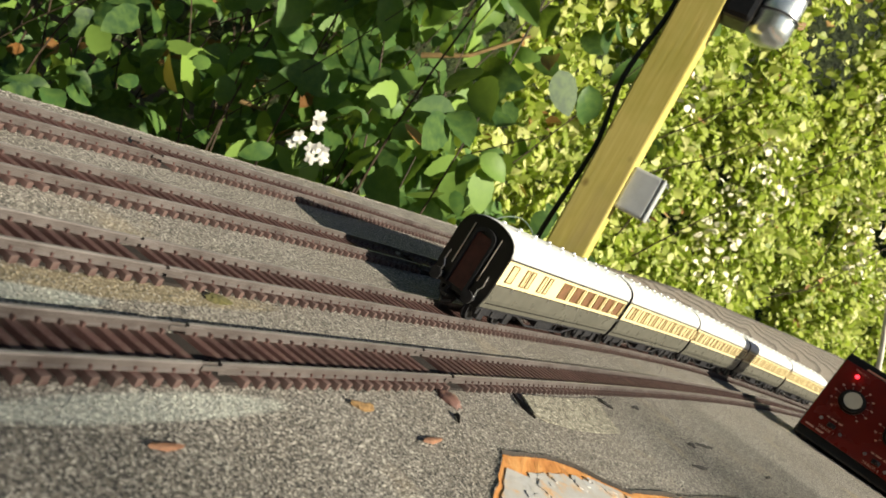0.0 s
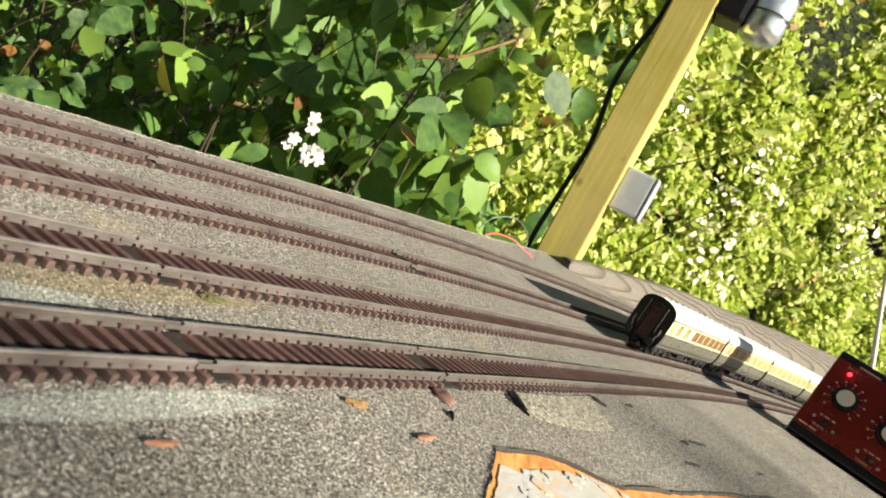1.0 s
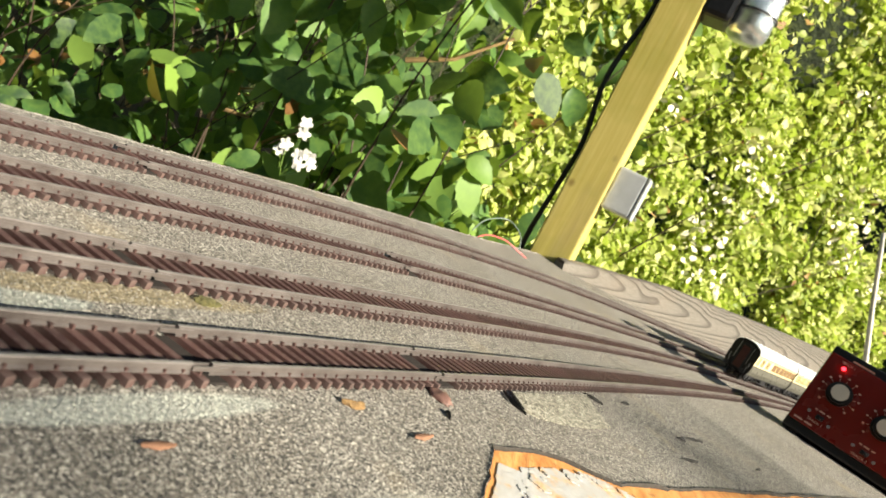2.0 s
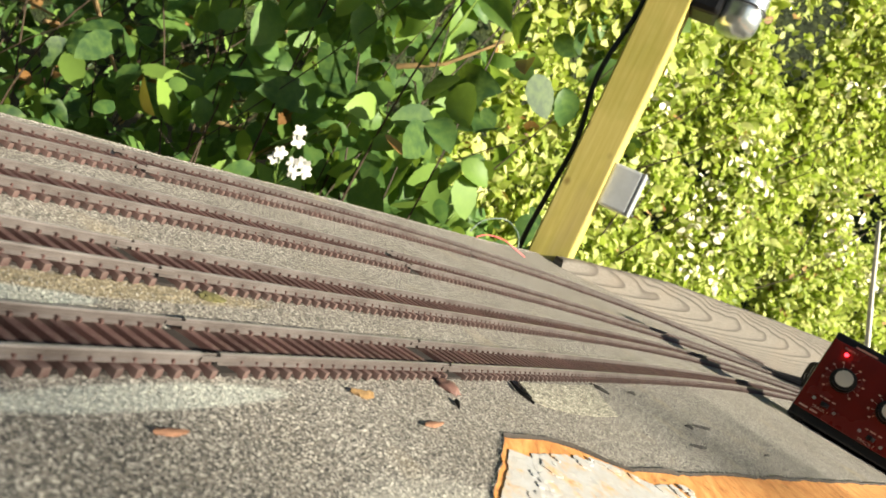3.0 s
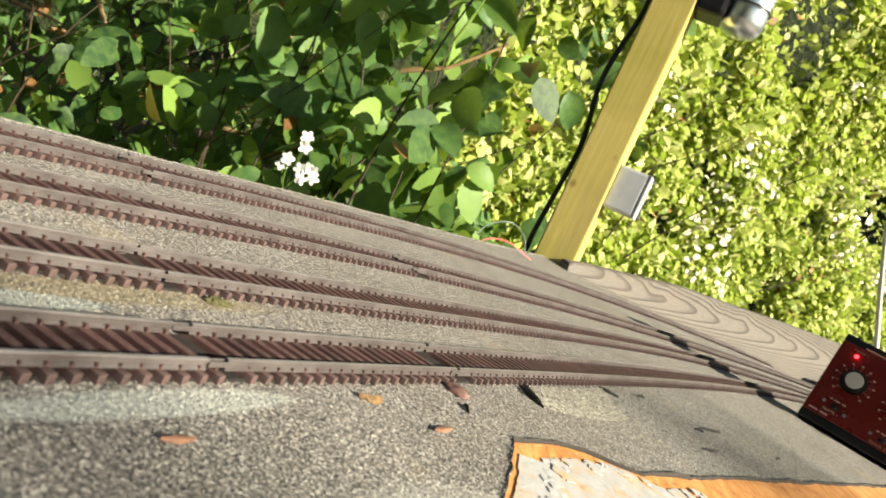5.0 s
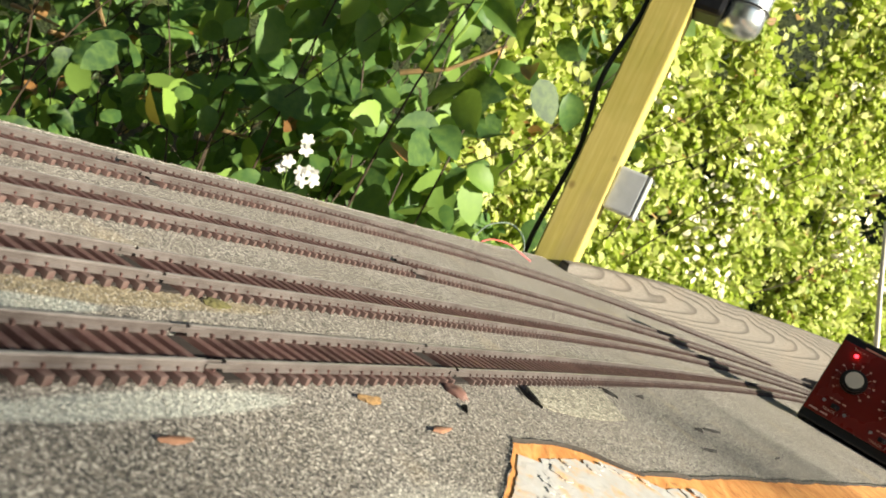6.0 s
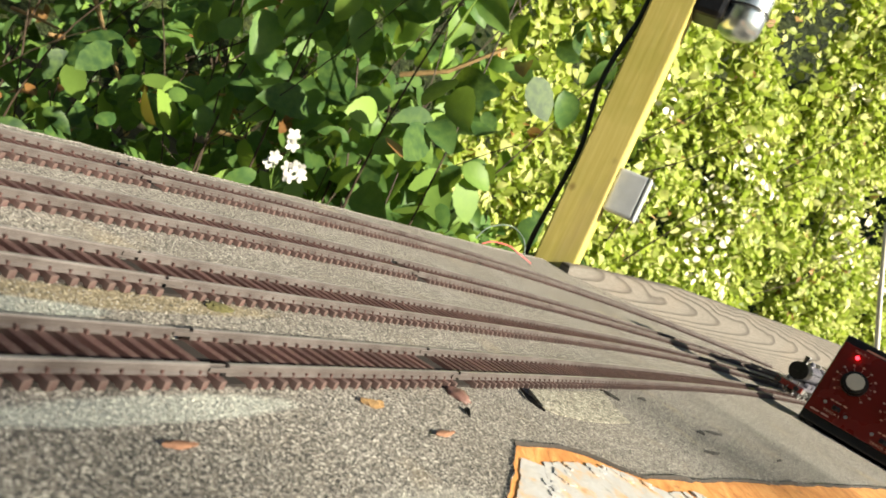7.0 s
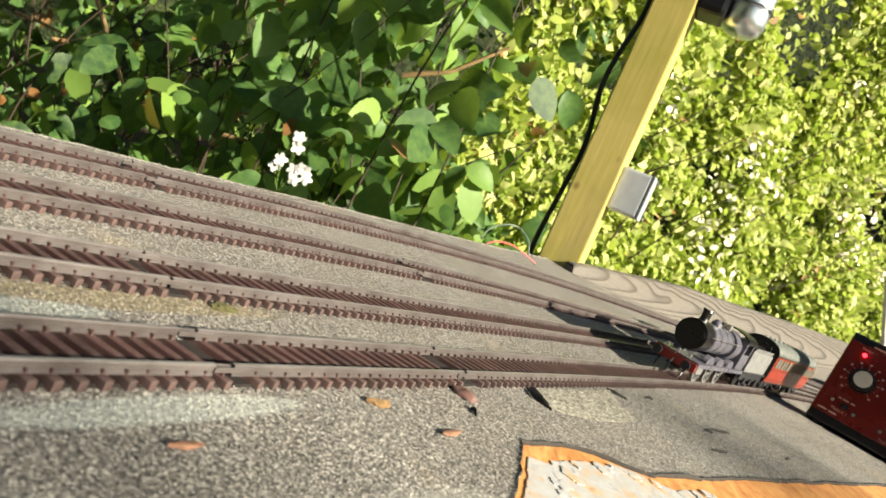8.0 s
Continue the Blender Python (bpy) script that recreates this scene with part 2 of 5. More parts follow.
def tube(bm, pts, r, seg=8, taper=1.0):
    """A round bar along points."""
    pts = [Vector(p) for p in pts]
    rings = []
    for i, p in enumerate(pts):
        d = (pts[min(i + 1, len(pts) - 1)] - pts[max(i - 1, 0)]).normalized()
        a = d.orthogonal().normalized() if not rings else (rings[-1][1] - d * rings[-1][1].dot(d)).normalized()
        b = d.cross(a)
        rr = r * (1 + (taper - 1) * i / max(1, len(pts) - 1))
        ring = [bm.verts.new(p + rr * (a * math.cos(2 * math.pi * k / seg) + b * math.sin(2 * math.pi * k / seg))) for k in range(seg)]
        rings.append((ring, a))
    for (r0, _), (r1, _) in zip(rings, rings[1:]):
        for k in range(seg):
            bm.faces.new((r0[k], r0[(k + 1) % seg], r1[(k + 1) % seg], r1[k]))
    bm.faces.new(rings[0][0][::-1])
    bm.faces.new(rings[-1][0])


def loft(bm, sections):
    """Skins a row of closed sections with equal numbers of points; caps both ends."""
    rings = [[bm.verts.new(p) for p in s] for s in sections]
    n = len(rings[0])
    for a, b in zip(rings, rings[1:]):
        for k in range(n):
            bm.faces.new((a[k], a[(k + 1) % n], b[(k + 1) % n], b[k]))
    bm.faces.new(rings[0][::-1])
    bm.faces.new(rings[-1])
    bmesh.ops.recalc_face_normals(bm, faces=bm.faces)


def empty(name, at=(0, 0, 0), rz=0.0):
    ob = new(name)
    ob.empty_display_size = 0.02
    ob.matrix_basis = pose(*at, rz=rz)
    return ob


# ---------------------------------------------------------------- plan of the line
RAIL_TOP = 0.0055
GAUGE = 0.0165
PITCH = 0.0053


class Line:
    """A track centre line: a gentle cubic x(y), carried on by an arc to the right."""

    def __init__(self, coef, y0, y1, radius, turn):
        pts = []
        for y in np.arange(y0, y1, 0.004):
            u = y * 10
            pts.append((0.1 * (coef[0] * u**3 + coef[1] * u**2 + coef[2] * u + coef[3]), y))
        d = np.subtract(pts[1], pts[0])
        d /= np.linalg.norm(d)
        back = [tuple(np.subtract(pts[0], d * k * 0.004)) for k in range(40, 0, -1)]
        d = np.subtract(pts[-1], pts[-2])
        h = math.atan2(d[0], d[1])
        p = np.array(pts[-1])
        for _ in range(int(radius * radians(turn) / 0.004)):
            h += 0.004 / radius
            p = p + 0.004 * np.array((math.sin(h), math.cos(h)))
            pts.append(tuple(p))
        self.p = np.array(back + pts)
        self.s = np.concatenate([[0], np.cumsum(np.linalg.norm(np.diff(self.p, axis=0), axis=1))])

    def at(self, s):
        """Place and heading (radians from +Y, clockwise) at s metres along it."""
        x, y = np.interp(s, self.s, self.p[:, 0]), np.interp(s, self.s, self.p[:, 1])
        a, b = s - 0.004, s + 0.004
        dx = np.interp(b, self.s, self.p[:, 0]) - np.interp(a, self.s, self.p[:, 0])
        dy = np.interp(b, self.s, self.p[:, 1]) - np.interp(a, self.s, self.p[:, 1])
        return float(x), float(y), math.atan2(dx, dy)

    def ride(self, s, length, z=RAIL_TOP):
        """Pose of a vehicle whose rear end is at s: +Y of the vehicle runs along the line."""
        ax, ay, _ = self.at(s + 0.18 * length)
        bx, by, _ = self.at(s + 0.82 * length)
        h = math.atan2(bx - ax, by - ay)
        mx, my = (ax + bx) / 2, (ay + by) / 2
        return pose(mx, my, z, 0, 0, -math.degrees(h))


LINES = [
    Line((0.00116, 0.00967, 0.32714, -2.6454), 0.20, 1.08, 4.0, 16),
    Line((-0.00099, 0.04093, 0.31977, -2.24815), 0.16, 0.95, 6.0, 22),
    Line((0.00257, -0.0257, 0.707, -2.21016), 0.12, 0.88, 6.0, 22),
    Line((0.00107, -0.00523, 0.64617, -1.57107), 0.08, 0.88, 6.0, 22),
]


# ---------------------------------------------------------------- ground, baseboard, felt
def left_edge(y):
    return float(np.interp(y, (-0.3, 0.18, 0.366, 0.517, 0.84, 1.05, 1.40, 2.50), (-0.42, -0.245, -0.165, -0.105, 0.034, 0.115, 0.26, 0.75)))


def right_edge(y):
    e = float(np.interp(y, (-0.3, 0.10, 0.19, 0.221, 0.240, 0.2425, 0.249, 0.260, 0.269, 0.2735, 0.277, 0.306, 0.357, 0.42, 0.549, 1.09, 2.50),
                        (0.035, 0.040, 0.046, 0.049, 0.050, 0.0535, 0.0585, 0.069, 0.080, 0.094, 0.107, 0.138, 0.185, 0.248, 0.372, 0.90, 2.25)))
    return e + 0.0016 * noise.noise((y * 160, 0, 3)) + 0.0022 * noise.noise((y * 45, 2, 0))


def ground():
    n = 60
    vs, fs = [], []
    for j in range(n + 1):
        for i in range(n + 1):
            x, y = -40 + 80 * i / n, -30 + 80 * j / n
            vs.append((x, y, -0.95 + 0.10 * noise.noise((x * 0.3, y * 0.3, 0))))
    for j in range(n):
        for i in range(n):
            a = j * (n + 1) + i
            fs.append((a, a + 1, a + n + 2, a + n + 1))
    g = Nodes("garden_soil", 0.95)
    g.base(g.ramp(g.noise(6, 6), (0.3, (0.03, 0.02, 0.012)), (0.6, (0.06, 0.05, 0.02)), (0.75, (0.05, 0.08, 0.02))))
    g.bump(g.noise(30, 5), 0.03)
    tagged(pydata("ground", vs, fs, g.mat, smooth=True), "dark garden soil under the undergrowth", "ground", kind="structure")


def baseboard():
    ys = np.arange(-0.3, 2.501, 0.05)
    lo, hi = [], []
    for y in ys:
        l, r = left_edge(y) + 0.004, float(np.interp(y, (-0.3, 0.2, 0.28, 0.55, 1.09, 2.50), (0.20, 0.22, 0.25, 0.52, 1.05, 2.4)))
        lo.append((l, y))
        hi.append((r, y))
    out = lo + hi[::-1]
    bm = bmesh.new()
    f = bm.faces.new([bm.verts.new((x, y, -0.0015)) for x, y in out])
    r = bmesh.ops.extrude_face_region(bm, geom=[f])
    bmesh.ops.translate(bm, vec=(0, 0, -0.022), verts=[v for v in r["geom"] if isinstance(v, bmesh.types.BMVert)])
    bmesh.ops.recalc_face_normals(bm, faces=bm.faces)
    top = tagged(part("baseboard", bm, BAREWOOD), "bare orange-brown timber baseboard under the torn felt", "baseboard", kind="structure")
    # supporting posts under it
    for k, (x, y) in enumerate(((-0.05, 0.15), (0.25, 0.75), (0.75, 1.2), (0.35, 1.45))):
        bm = bmesh.new()
        box(bm, (0.05, 0.05, 0.98), (x, y, -0.0246 - 0.49), 0.003)
        part("leg", bm, BAREWOOD, top)
    return top


def felt():
    ys = np.arange(-0.3, 2.50, 0.005)
    nu = 110
    vs, fs = [], []
    for y in ys:
        l, r = left_edge(y) + 0.0012 * noise.noise((y * 120, 5, 1)), right_edge(y)
        for i in range(nu + 1):
            u = i / nu
            x = l + (r - l) * u
            z = 0.0005 * noise.noise((x * 30, y * 30, 0)) + 0.0003 * noise.noise((x * 120, y * 120, 4))
            z += 0.0013 * math.exp(-((u - 1) * (r - l) / 0.006) ** 2) * max(0, noise.noise((y * 35, 9, 0)))
            vs.append((x, y, z))
    m = len(vs)
    w = nu + 1
    for j in range(len(ys) - 1):
        for i in range(nu):
            a = j * w + i
            fs.append((a, a + 1, a + w + 1, a + w))
    # turned-down edges give it thickness
    skirt, rim = [], []
    for j in range(len(ys)):
        x, y, z = vs[j * w + nu]
        skirt += [(x, y, z + 0.0002), (x + 0.0004, y, z - 0.0006), (x + 0.0002, y, -0.0014)]
        if j:
            for k in (0, 1):
                a = 3 * j + k
                rim.append((a - 3, a, a + 1, a - 2))
    tagged(pydata("felt_edge", skirt, rim, m_painted("bitumen_edge", (0.03, 0.026, 0.022), 0.85, 0, 0.4, 300, 0.0003)), "dark bitumen edge of the torn felt", "felt edge", kind="structure")
    for i in (0, nu):
        base = len(vs)
        for j in range(len(ys)):
            x, y, z = vs[j * w + i]
            vs.append((x, y, -0.0013 if i else -0.022))
        for j in range(len(ys) - 1):
            a, b = j * w + i, (j + 1) * w + i
            fs.append((a, b, base + j + 1, base + j) if i else (b, a, base + j, base + j + 1))
    tagged(pydata("roofing_felt", vs, fs, FELT, smooth=True), "grey mineral roofing felt with a torn front edge", "felt", kind="structure")
    # loose granules where the eye is near
    rng = np.random.RandomState(4)
    octa = np.array([(1, 0, 0), (-1, 0, 0), (0, 1, 0), (0, -1, 0), (0, 0, 1), (0, 0, -0.5)])
    tri = np.array([(0, 2, 4), (2, 1, 4), (1, 3, 4), (3, 0, 4), (2, 0, 5), (1, 2, 5), (3, 1, 5), (0, 3, 5)])
    V, F, k = [], [], 0
    while k < 60000:
        y = 0.06 + 0.62 * rng.rand() ** 1.5
        l, r = left_edge(y), right_edge(y)
        x = l + (r - l) * rng.rand()
        if abs(x) > 0.85 * y + 0.05:
            continue
        s = rng.uniform(0.00014, 0.00032)
        a = rng.rand() * 6.3
        c, d = math.cos(a), math.sin(a)
        o = octa * rng.uniform(0.6, 1.3, (6, 3)) * s
        V.append(np.stack([o[:, 0] * c - o[:, 1] * d + x, o[:, 0] * d + o[:, 1] * c + y, o[:, 2] + 0.0003], 1))
        F.append(tri + 6 * k)
        k += 1
    tagged(pydata("loose_grit", np.concatenate(V), np.concatenate(F), GRIT), "fine grey and buff mineral grit on the felt", "grit", kind="stuff")


def paint_flakes():
    """Peeling off-white paint on the bare timber in front of the felt: wide sheets, cracked apart, and crumbs along their edge."""
    rng = random.Random(7)
    sheets = [(0.056, 0.214, 0.016), (0.070, 0.232, 0.0165), (0.084, 0.243, 0.015), (0.098, 0.254, 0.0145), (0.113, 0.262, 0.014), (0.125, 0.274, 0.012), (0.074, 0.205, 0.022), (0.100, 0.225, 0.024), (0.125, 0.245, 0.02),
              (0.058, 0.190, 0.016), (0.085, 0.185, 0.022)]
    for k in range(60):
        if k < len(sheets):
            cx, cy, rad = sheets[k]
        else:
            cy = rng.uniform(0.19, 0.31)
            cx = right_edge(cy) + rng.uniform(0.013, 0.022)
            rad = rng.uniform(0.0010, 0.0032)
        n = 30
        top = []
        for i in range(n):
            a = 2 * math.pi * i / n
            rr = rad * (1 + 0.30 * noise.noise((math.cos(a) * 1.7 + k * 5, math.sin(a) * 1.7, 0)) + 0.22 * noise.noise((math.cos(a) * 6, math.sin(a) * 6, k)))
            x, y = cx + rr * math.cos(a), cy + rr * math.sin(a)
            x = max(x, right_edge(y) + (0.003 if y < 0.234 else 0.012))
            top.append((x, y, -0.0011 + 0.00001 * k + 0.0003 * max(0, noise.noise((x * 60, y * 60, 1)))))
        bm = bmesh.new()
        tv = [bm.verts.new(p) for p in top]
        lv = [bm.verts.new((p[0], p[1], -0.0015)) for p in top]
        c = bm.verts.new((max(cx, right_edge(cy) + 0.014), cy, -0.0010 + 0.00001 * k))
        for i in range(n):
            j = (i + 1) % n
            bm.faces.new((c, tv[i], tv[j]))
            bm.faces.new((tv[j], tv[i], lv[i], lv[j]))
        tagged(part("paint_flake", bm, FLAKED), "peeling off-white paint on orange timber", "paint flake", "flakes of paint")


# ---------------------------------------------------------------- track
SKEW = 17.0     # the sleepers have crept out of square


def sleeper_mesh():
    bm = bmesh.new()
    box(bm, (0.0258, 0.0024, 0.0024), (0, 0, 0.0012), 0.0002)
    for side in (-1, 1):
        for d in (-1, 1):
            box(bm, (0.0010, 0.0007, 0.0013), (side * GAUGE / 2 + side * 0.0005 + d * 0.0010, 0.0002, 0.0029))
    me = bpy.data.meshes.new("sleeper")
    bm.to_mesh(me)
    bm.free()
    me.materials.append(SLEEPER)
    return me


# Near-black colour standing in for the shade between the sleepers.
GAP_SHADE = m_painted("sleeper_gap_shade", (0.016, 0.011, 0.009), 0.9, 0, 0.4, 300, 0.0003)


def rail_profile():
    """Half-inch scale flat-bottom rail, in (across, height)."""
    return [(-0.0009, 0.0), (0.0009, 0.0), (0.0009, 0.0004), (0.0004, 0.0008), (0.0004, 0.0018), (0.0007, 0.0020), (0.0007, 0.0028),
            (0.0005, 0.0031), (-0.0005, 0.0031), (-0.0007, 0.0028), (-0.0007, 0.0020), (-0.0004, 0.0018), (-0.0004, 0.0008), (-0.0009, 0.0004)]


def rail(line, off, s0, s1, parent):
    secs = []
    for s in np.arange(s0, s1 + 0.001, 0.008):
        x, y, h = line.at(min(s, s1))
        n = Vector((math.cos(h), -math.sin(h), 0))
        wob = 0.00025 * noise.noise((s * 9, off * 100, 0))
        secs.append([Vector((x, y, 0.0024)) + n * (off + wob + a) + Vector((0, 0, b)) for a, b in rail_profile()])
    bm = bmesh.new()
    loft(bm, secs)
    return part("rail", bm, RAIL, parent)


def joiner(line, off, s, parent):
    x, y, h = line.at(s)
    bm = bmesh.new()
    for side in (-1, 1):
        box(bm, (0.0005, 0.011, 0.0014), (side * 0.00085, 0, 0.0041), 0.0001)
    bmesh.ops.transform(bm, matrix=pose(x, y, 0, 0, 0, -math.degrees(h)) @ Matrix.Translation((off, 0, 0)), verts=bm.verts)
    part("rail_joiner", bm, RAIL, parent)


def track(i, joints, s_end):
    line = LINES[i]
    t = empty("railway_track")
    tagged(t, "model railway track with rust-brown sleepers and worn rails", "railway track", "parallel tracks")
    # thin dark strip under the sleepers: painted shade for the gaps
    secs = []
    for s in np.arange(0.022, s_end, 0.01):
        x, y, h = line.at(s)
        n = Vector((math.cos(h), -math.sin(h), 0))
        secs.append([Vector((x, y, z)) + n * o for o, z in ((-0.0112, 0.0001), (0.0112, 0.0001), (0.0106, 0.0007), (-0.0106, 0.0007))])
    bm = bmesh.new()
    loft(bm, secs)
    part("underlay", bm, GAP_SHADE, t, "dark strip painted as the shade between the sleepers")
    cuts = [0.02] + list(joints) + [s_end]
    for a, b in zip(cuts, cuts[1:]):
        for off in (-GAUGE / 2 - 0.0005, GAUGE / 2 + 0.0005):
            rail(line, off, a + 0.0003, b - 0.0003, t)
            if b != s_end:
                joiner(line, off, b, t)
    return t


def sleepers(i, t, joints, s_end):
    """The sleepers, each its own piece; a missing one at every rail joint."""
    line, me, rng = LINES[i], sleeper_mesh(), random.Random(i)
    s = 0.03
    far_v, far_f = [], []
    while s < s_end:
        if s > 1.40:
            x, y, h = line.at(s)
            m = pose(x, y, 0.0001, 0, 0, -math.degrees(h) + SKEW)
            far_f += [tuple(len(far_v) + k for k in p.vertices) for p in me.polygons]
            far_v += [m @ v.co for v in me.vertices]
        elif min([abs(s - j) for j in joints] + [1]) > 0.0042:
            ob = new("sleeper", me)
            x, y, h = line.at(s)
            ob.matrix_basis = pose(x + rng.uniform(-1, 1) * 0.0001, y, 0.0001, 0, 0, -math.degrees(h) + SKEW + rng.uniform(-1.0, 1.0))
            ob.parent = t
        s += PITCH
    if far_v:
        pydata("sleeper_run", far_v, far_f, SLEEPER, t)["kind"] = "stuff"


# ---------------------------------------------------------------- weathered plank, post, lamp, boxes
def plank():
    """Upright weathered edging plank behind the outer track, growing taller along the curve."""
    a, b = Vector((PLANK[0], PLANK[1], 0)), Vector((PLANK[2], PLANK[3], 0))
    d = (b - a).normalized()
    n = Vector((-d.y, d.x, 0))
    L = (b - a).length
    secs = []
    for k in range(41):
        u = k / 40
        h = float(np.interp(u, (0, 0.034, 0.117, 0.248, 0.414, 0.593, 1), PLANK_H))
        p = a + d * L * u
        q = 0.0012 * noise.noise((u * 9, 0, 0))
        secs.append([p + n * q, p + n * (q + 0.004) + Vector((0, 0, h - 0.002)), p + n * (q + 0.007) + Vector((0, 0, h)),
                     p + n * 0.022 + Vector((0, 0, h)), p + n * 0.024 + Vector((0, 0, h - 0.003)), p + n * 0.024])
    bm = bmesh.new()
    loft(bm, secs)
    rot = Matrix.Rotation(math.atan2(d.y, d.x), 4, "Z")
    m = Matrix.Translation(a) @ rot
    bmesh.ops.transform(bm, matrix=m.inverted(), verts=bm.verts)
    ob = part("edging_plank", bm, PLANKWOOD)
    ob.matrix_basis = m
    tagged(ob, "weathered grey timber edging plank with flame grain", "plank")


def garden_post():
    """Square treated post that leans a little, with lamp and box fixed to it."""
    t = empty("garden_post")
    t.matrix_basis = POST
    tagged(t, "yellow-green treated square timber post behind the baseboard", "post")
    bm = bmesh.new()
    box(bm, (POST_W, POST_W, 2.1), (0, 0, 0.0), 0.003)
    bmesh.ops.subdivide_edges(bm, edges=[e for e in bm.edges if e.calc_length() > 1], cuts=30)
    for v in bm.verts:
        v.co.x += 0.0016 * noise.noise((v.co.x * 3, v.co.y * 3, v.co.z * 4))
    part("post_shaft", bm, POSTWOOD, t)
    return t


def fixed_to_post(x, y, z):
    return POST @ Matrix.Translation((x, y, z))


def junction_box():
    g = m_painted("grey_plastic", (0.45, 0.47, 0.49), 0.4, 0, 0.08, 60, 0.0002)
    t = empty("junction_box")
    t.matrix_basis = fixed_to_post(POST_W / 2 + 0.0235, 0.004, JBOX_Z)
    tagged(t, "pale grey plastic junction box fixed to the post", "junction box")
    bm = bmesh.new()
    box(bm, (0.047, 0.05, 0.068), (0, 0, 0), 0.004)
    part("box_body", bm, g, t)
    bm = bmesh.new()
    box(bm, (0.004, 0.0508, 0.0688), (0.0252, 0, 0), 0.0015)
    part("lid", bm, g, t)
    for sy in (-1, 1):
        for sz in (-1, 1):
            bm = bmesh.new()
            cyl(bm, 0.0025, 0.002, (0.031, sy * 0.02, sz * 0.029), "x", seg=10)
            part("screw", bm, STEEL, t)


def bulkhead_lamp():
    """Unlit lantern: black backing, clear ribbed bowl with a pale tube inside."""
    t = empty("garden_lamp")
    t.matrix_basis = fixed_to_post(POST_W / 2 + 0.017, 0.0, LAMP_Z)
    tagged(t, "unlit black garden lamp with a clear ribbed cover on the post", "lamp")
    bm = bmesh.new()
    box(bm, (0.046, 0.062, 0.19), (0.003, 0, 0.065), 0.008)
    part("lamp_body", bm, BLACK, t)
    white = m_painted("silvered_reflector", (0.70, 0.72, 0.73), 0.16, 0.85, 0.08, 30, 0)
    bm = bmesh.new()
    prof = [(0.0, 0.0), (0.018, 0.001), (0.025, 0.006), (0.028, 0.016), (0.028, 0.13)]
    secs = []
    for r, z in prof:
        secs.append([Vector((0.052 + max(r, 0.001) * math.cos(a), max(r, 0.001) * math.sin(a), -0.036 + z)) for a in np.linspace(0, 2 * math.pi, 24, endpoint=False)])
    loft(bm, secs)
    part("lamp_cover", bm, white, t, "silvered reflector tube", smooth=True)
    clear = m_glass("clear_plastic")
    bm = bmesh.new()
    secs = []
    for r, z in prof:
        secs.append([Vector((0.052 + (max(r, 0.001) + 0.003) * math.cos(a), (max(r, 0.001) + 0.003) * math.sin(a), -0.040 + z)) for a in np.linspace(0, 2 * math.pi, 24, endpoint=False)])
    loft(bm, secs)
    ob = part("glass_bowl", bm, clear, t, "clear plastic bowl", smooth=True)
    ob.visible_shadow = False
    for z in (0.0, 0.035, 0.07):
        bm = bmesh.new()
        tube(bm, [(0.052 + 0.0325 * math.cos(a), 0.0325 * math.sin(a), z) for a in np.linspace(0, 2 * math.pi, 25)], 0.0014, 6)
        part("guard_ring", bm, DARKMETAL, t)


def post_cable():
    bm = bmesh.new()
    pts = []
    for k in range(40):
        u = k / 39
        z = -0.10 + 0.75 * u
        pts.append((-POST_W / 2 - 0.007 - 0.012 * math.sin(u * 9) ** 2 - 0.004 * noise.noise((u * 7, 0, 0)), -0.01 + 0.01 * noise.noise((u * 5, 3, 0)), z))
    tube(bm, pts, 0.0042, 8)
    ob = part("cable", bm, BLACK, smooth=True)
    ob.matrix_basis = POST
    tagged(ob, "black cable running up beside the post", "cable")


# ---------------------------------------------------------------- litter on the felt
def felt_patch():
    """A pale felt offcut lying proud beside the near track, its corner lifted."""
    pts = [(0.059, 0.309), (0.076, 0.335), (0.094, 0.362), (0.110, 0.386), (0.113, 0.370), (0.119, 0.350), (0.104, 0.329), (0.088, 0.311), (0.073, 0.2985), (0.065, 0.2965)]
    lift = [0.0021, 0.0012, 0.0010, 0.0014, 0.0009, 0.0008, 0.0008, 0.0008, 0.0010, 0.0016]
    bm = bmesh.new()
    top = [bm.verts.new((x, y, z)) for (x, y), z in zip(pts, lift)]
    low = [bm.verts.new((x, y, max(0.0004, z - 0.0012))) for (x, y), z in zip(pts, lift)]
    mid = bm.verts.new((0.090, 0.338, 0.0012))
    for i in range(len(pts)):
        j = (i + 1) % len(pts)
        bm.faces.new((mid, top[j], top[i]))
        bm.faces.new((top[i], top[j], low[j], low[i]))
    bmesh.ops.recalc_face_normals(bm, faces=bm.faces)
    n = Nodes("buff_felt", 0.9)
    n.base(n.ramp(n.cells(1250), (0.0, (0.07, 0.066, 0.055)), (0.45, (0.26, 0.24, 0.19)), (0.8, (0.40, 0.37, 0.30)), (1.0, (0.66, 0.62, 0.52))))
    n.bump(n.cells(1500, out="Distance"), 0.0009, 1.0)
    tagged(part("felt_patch", bm, n.mat), "pale buff felt offcut with lifted corners", "felt patch")


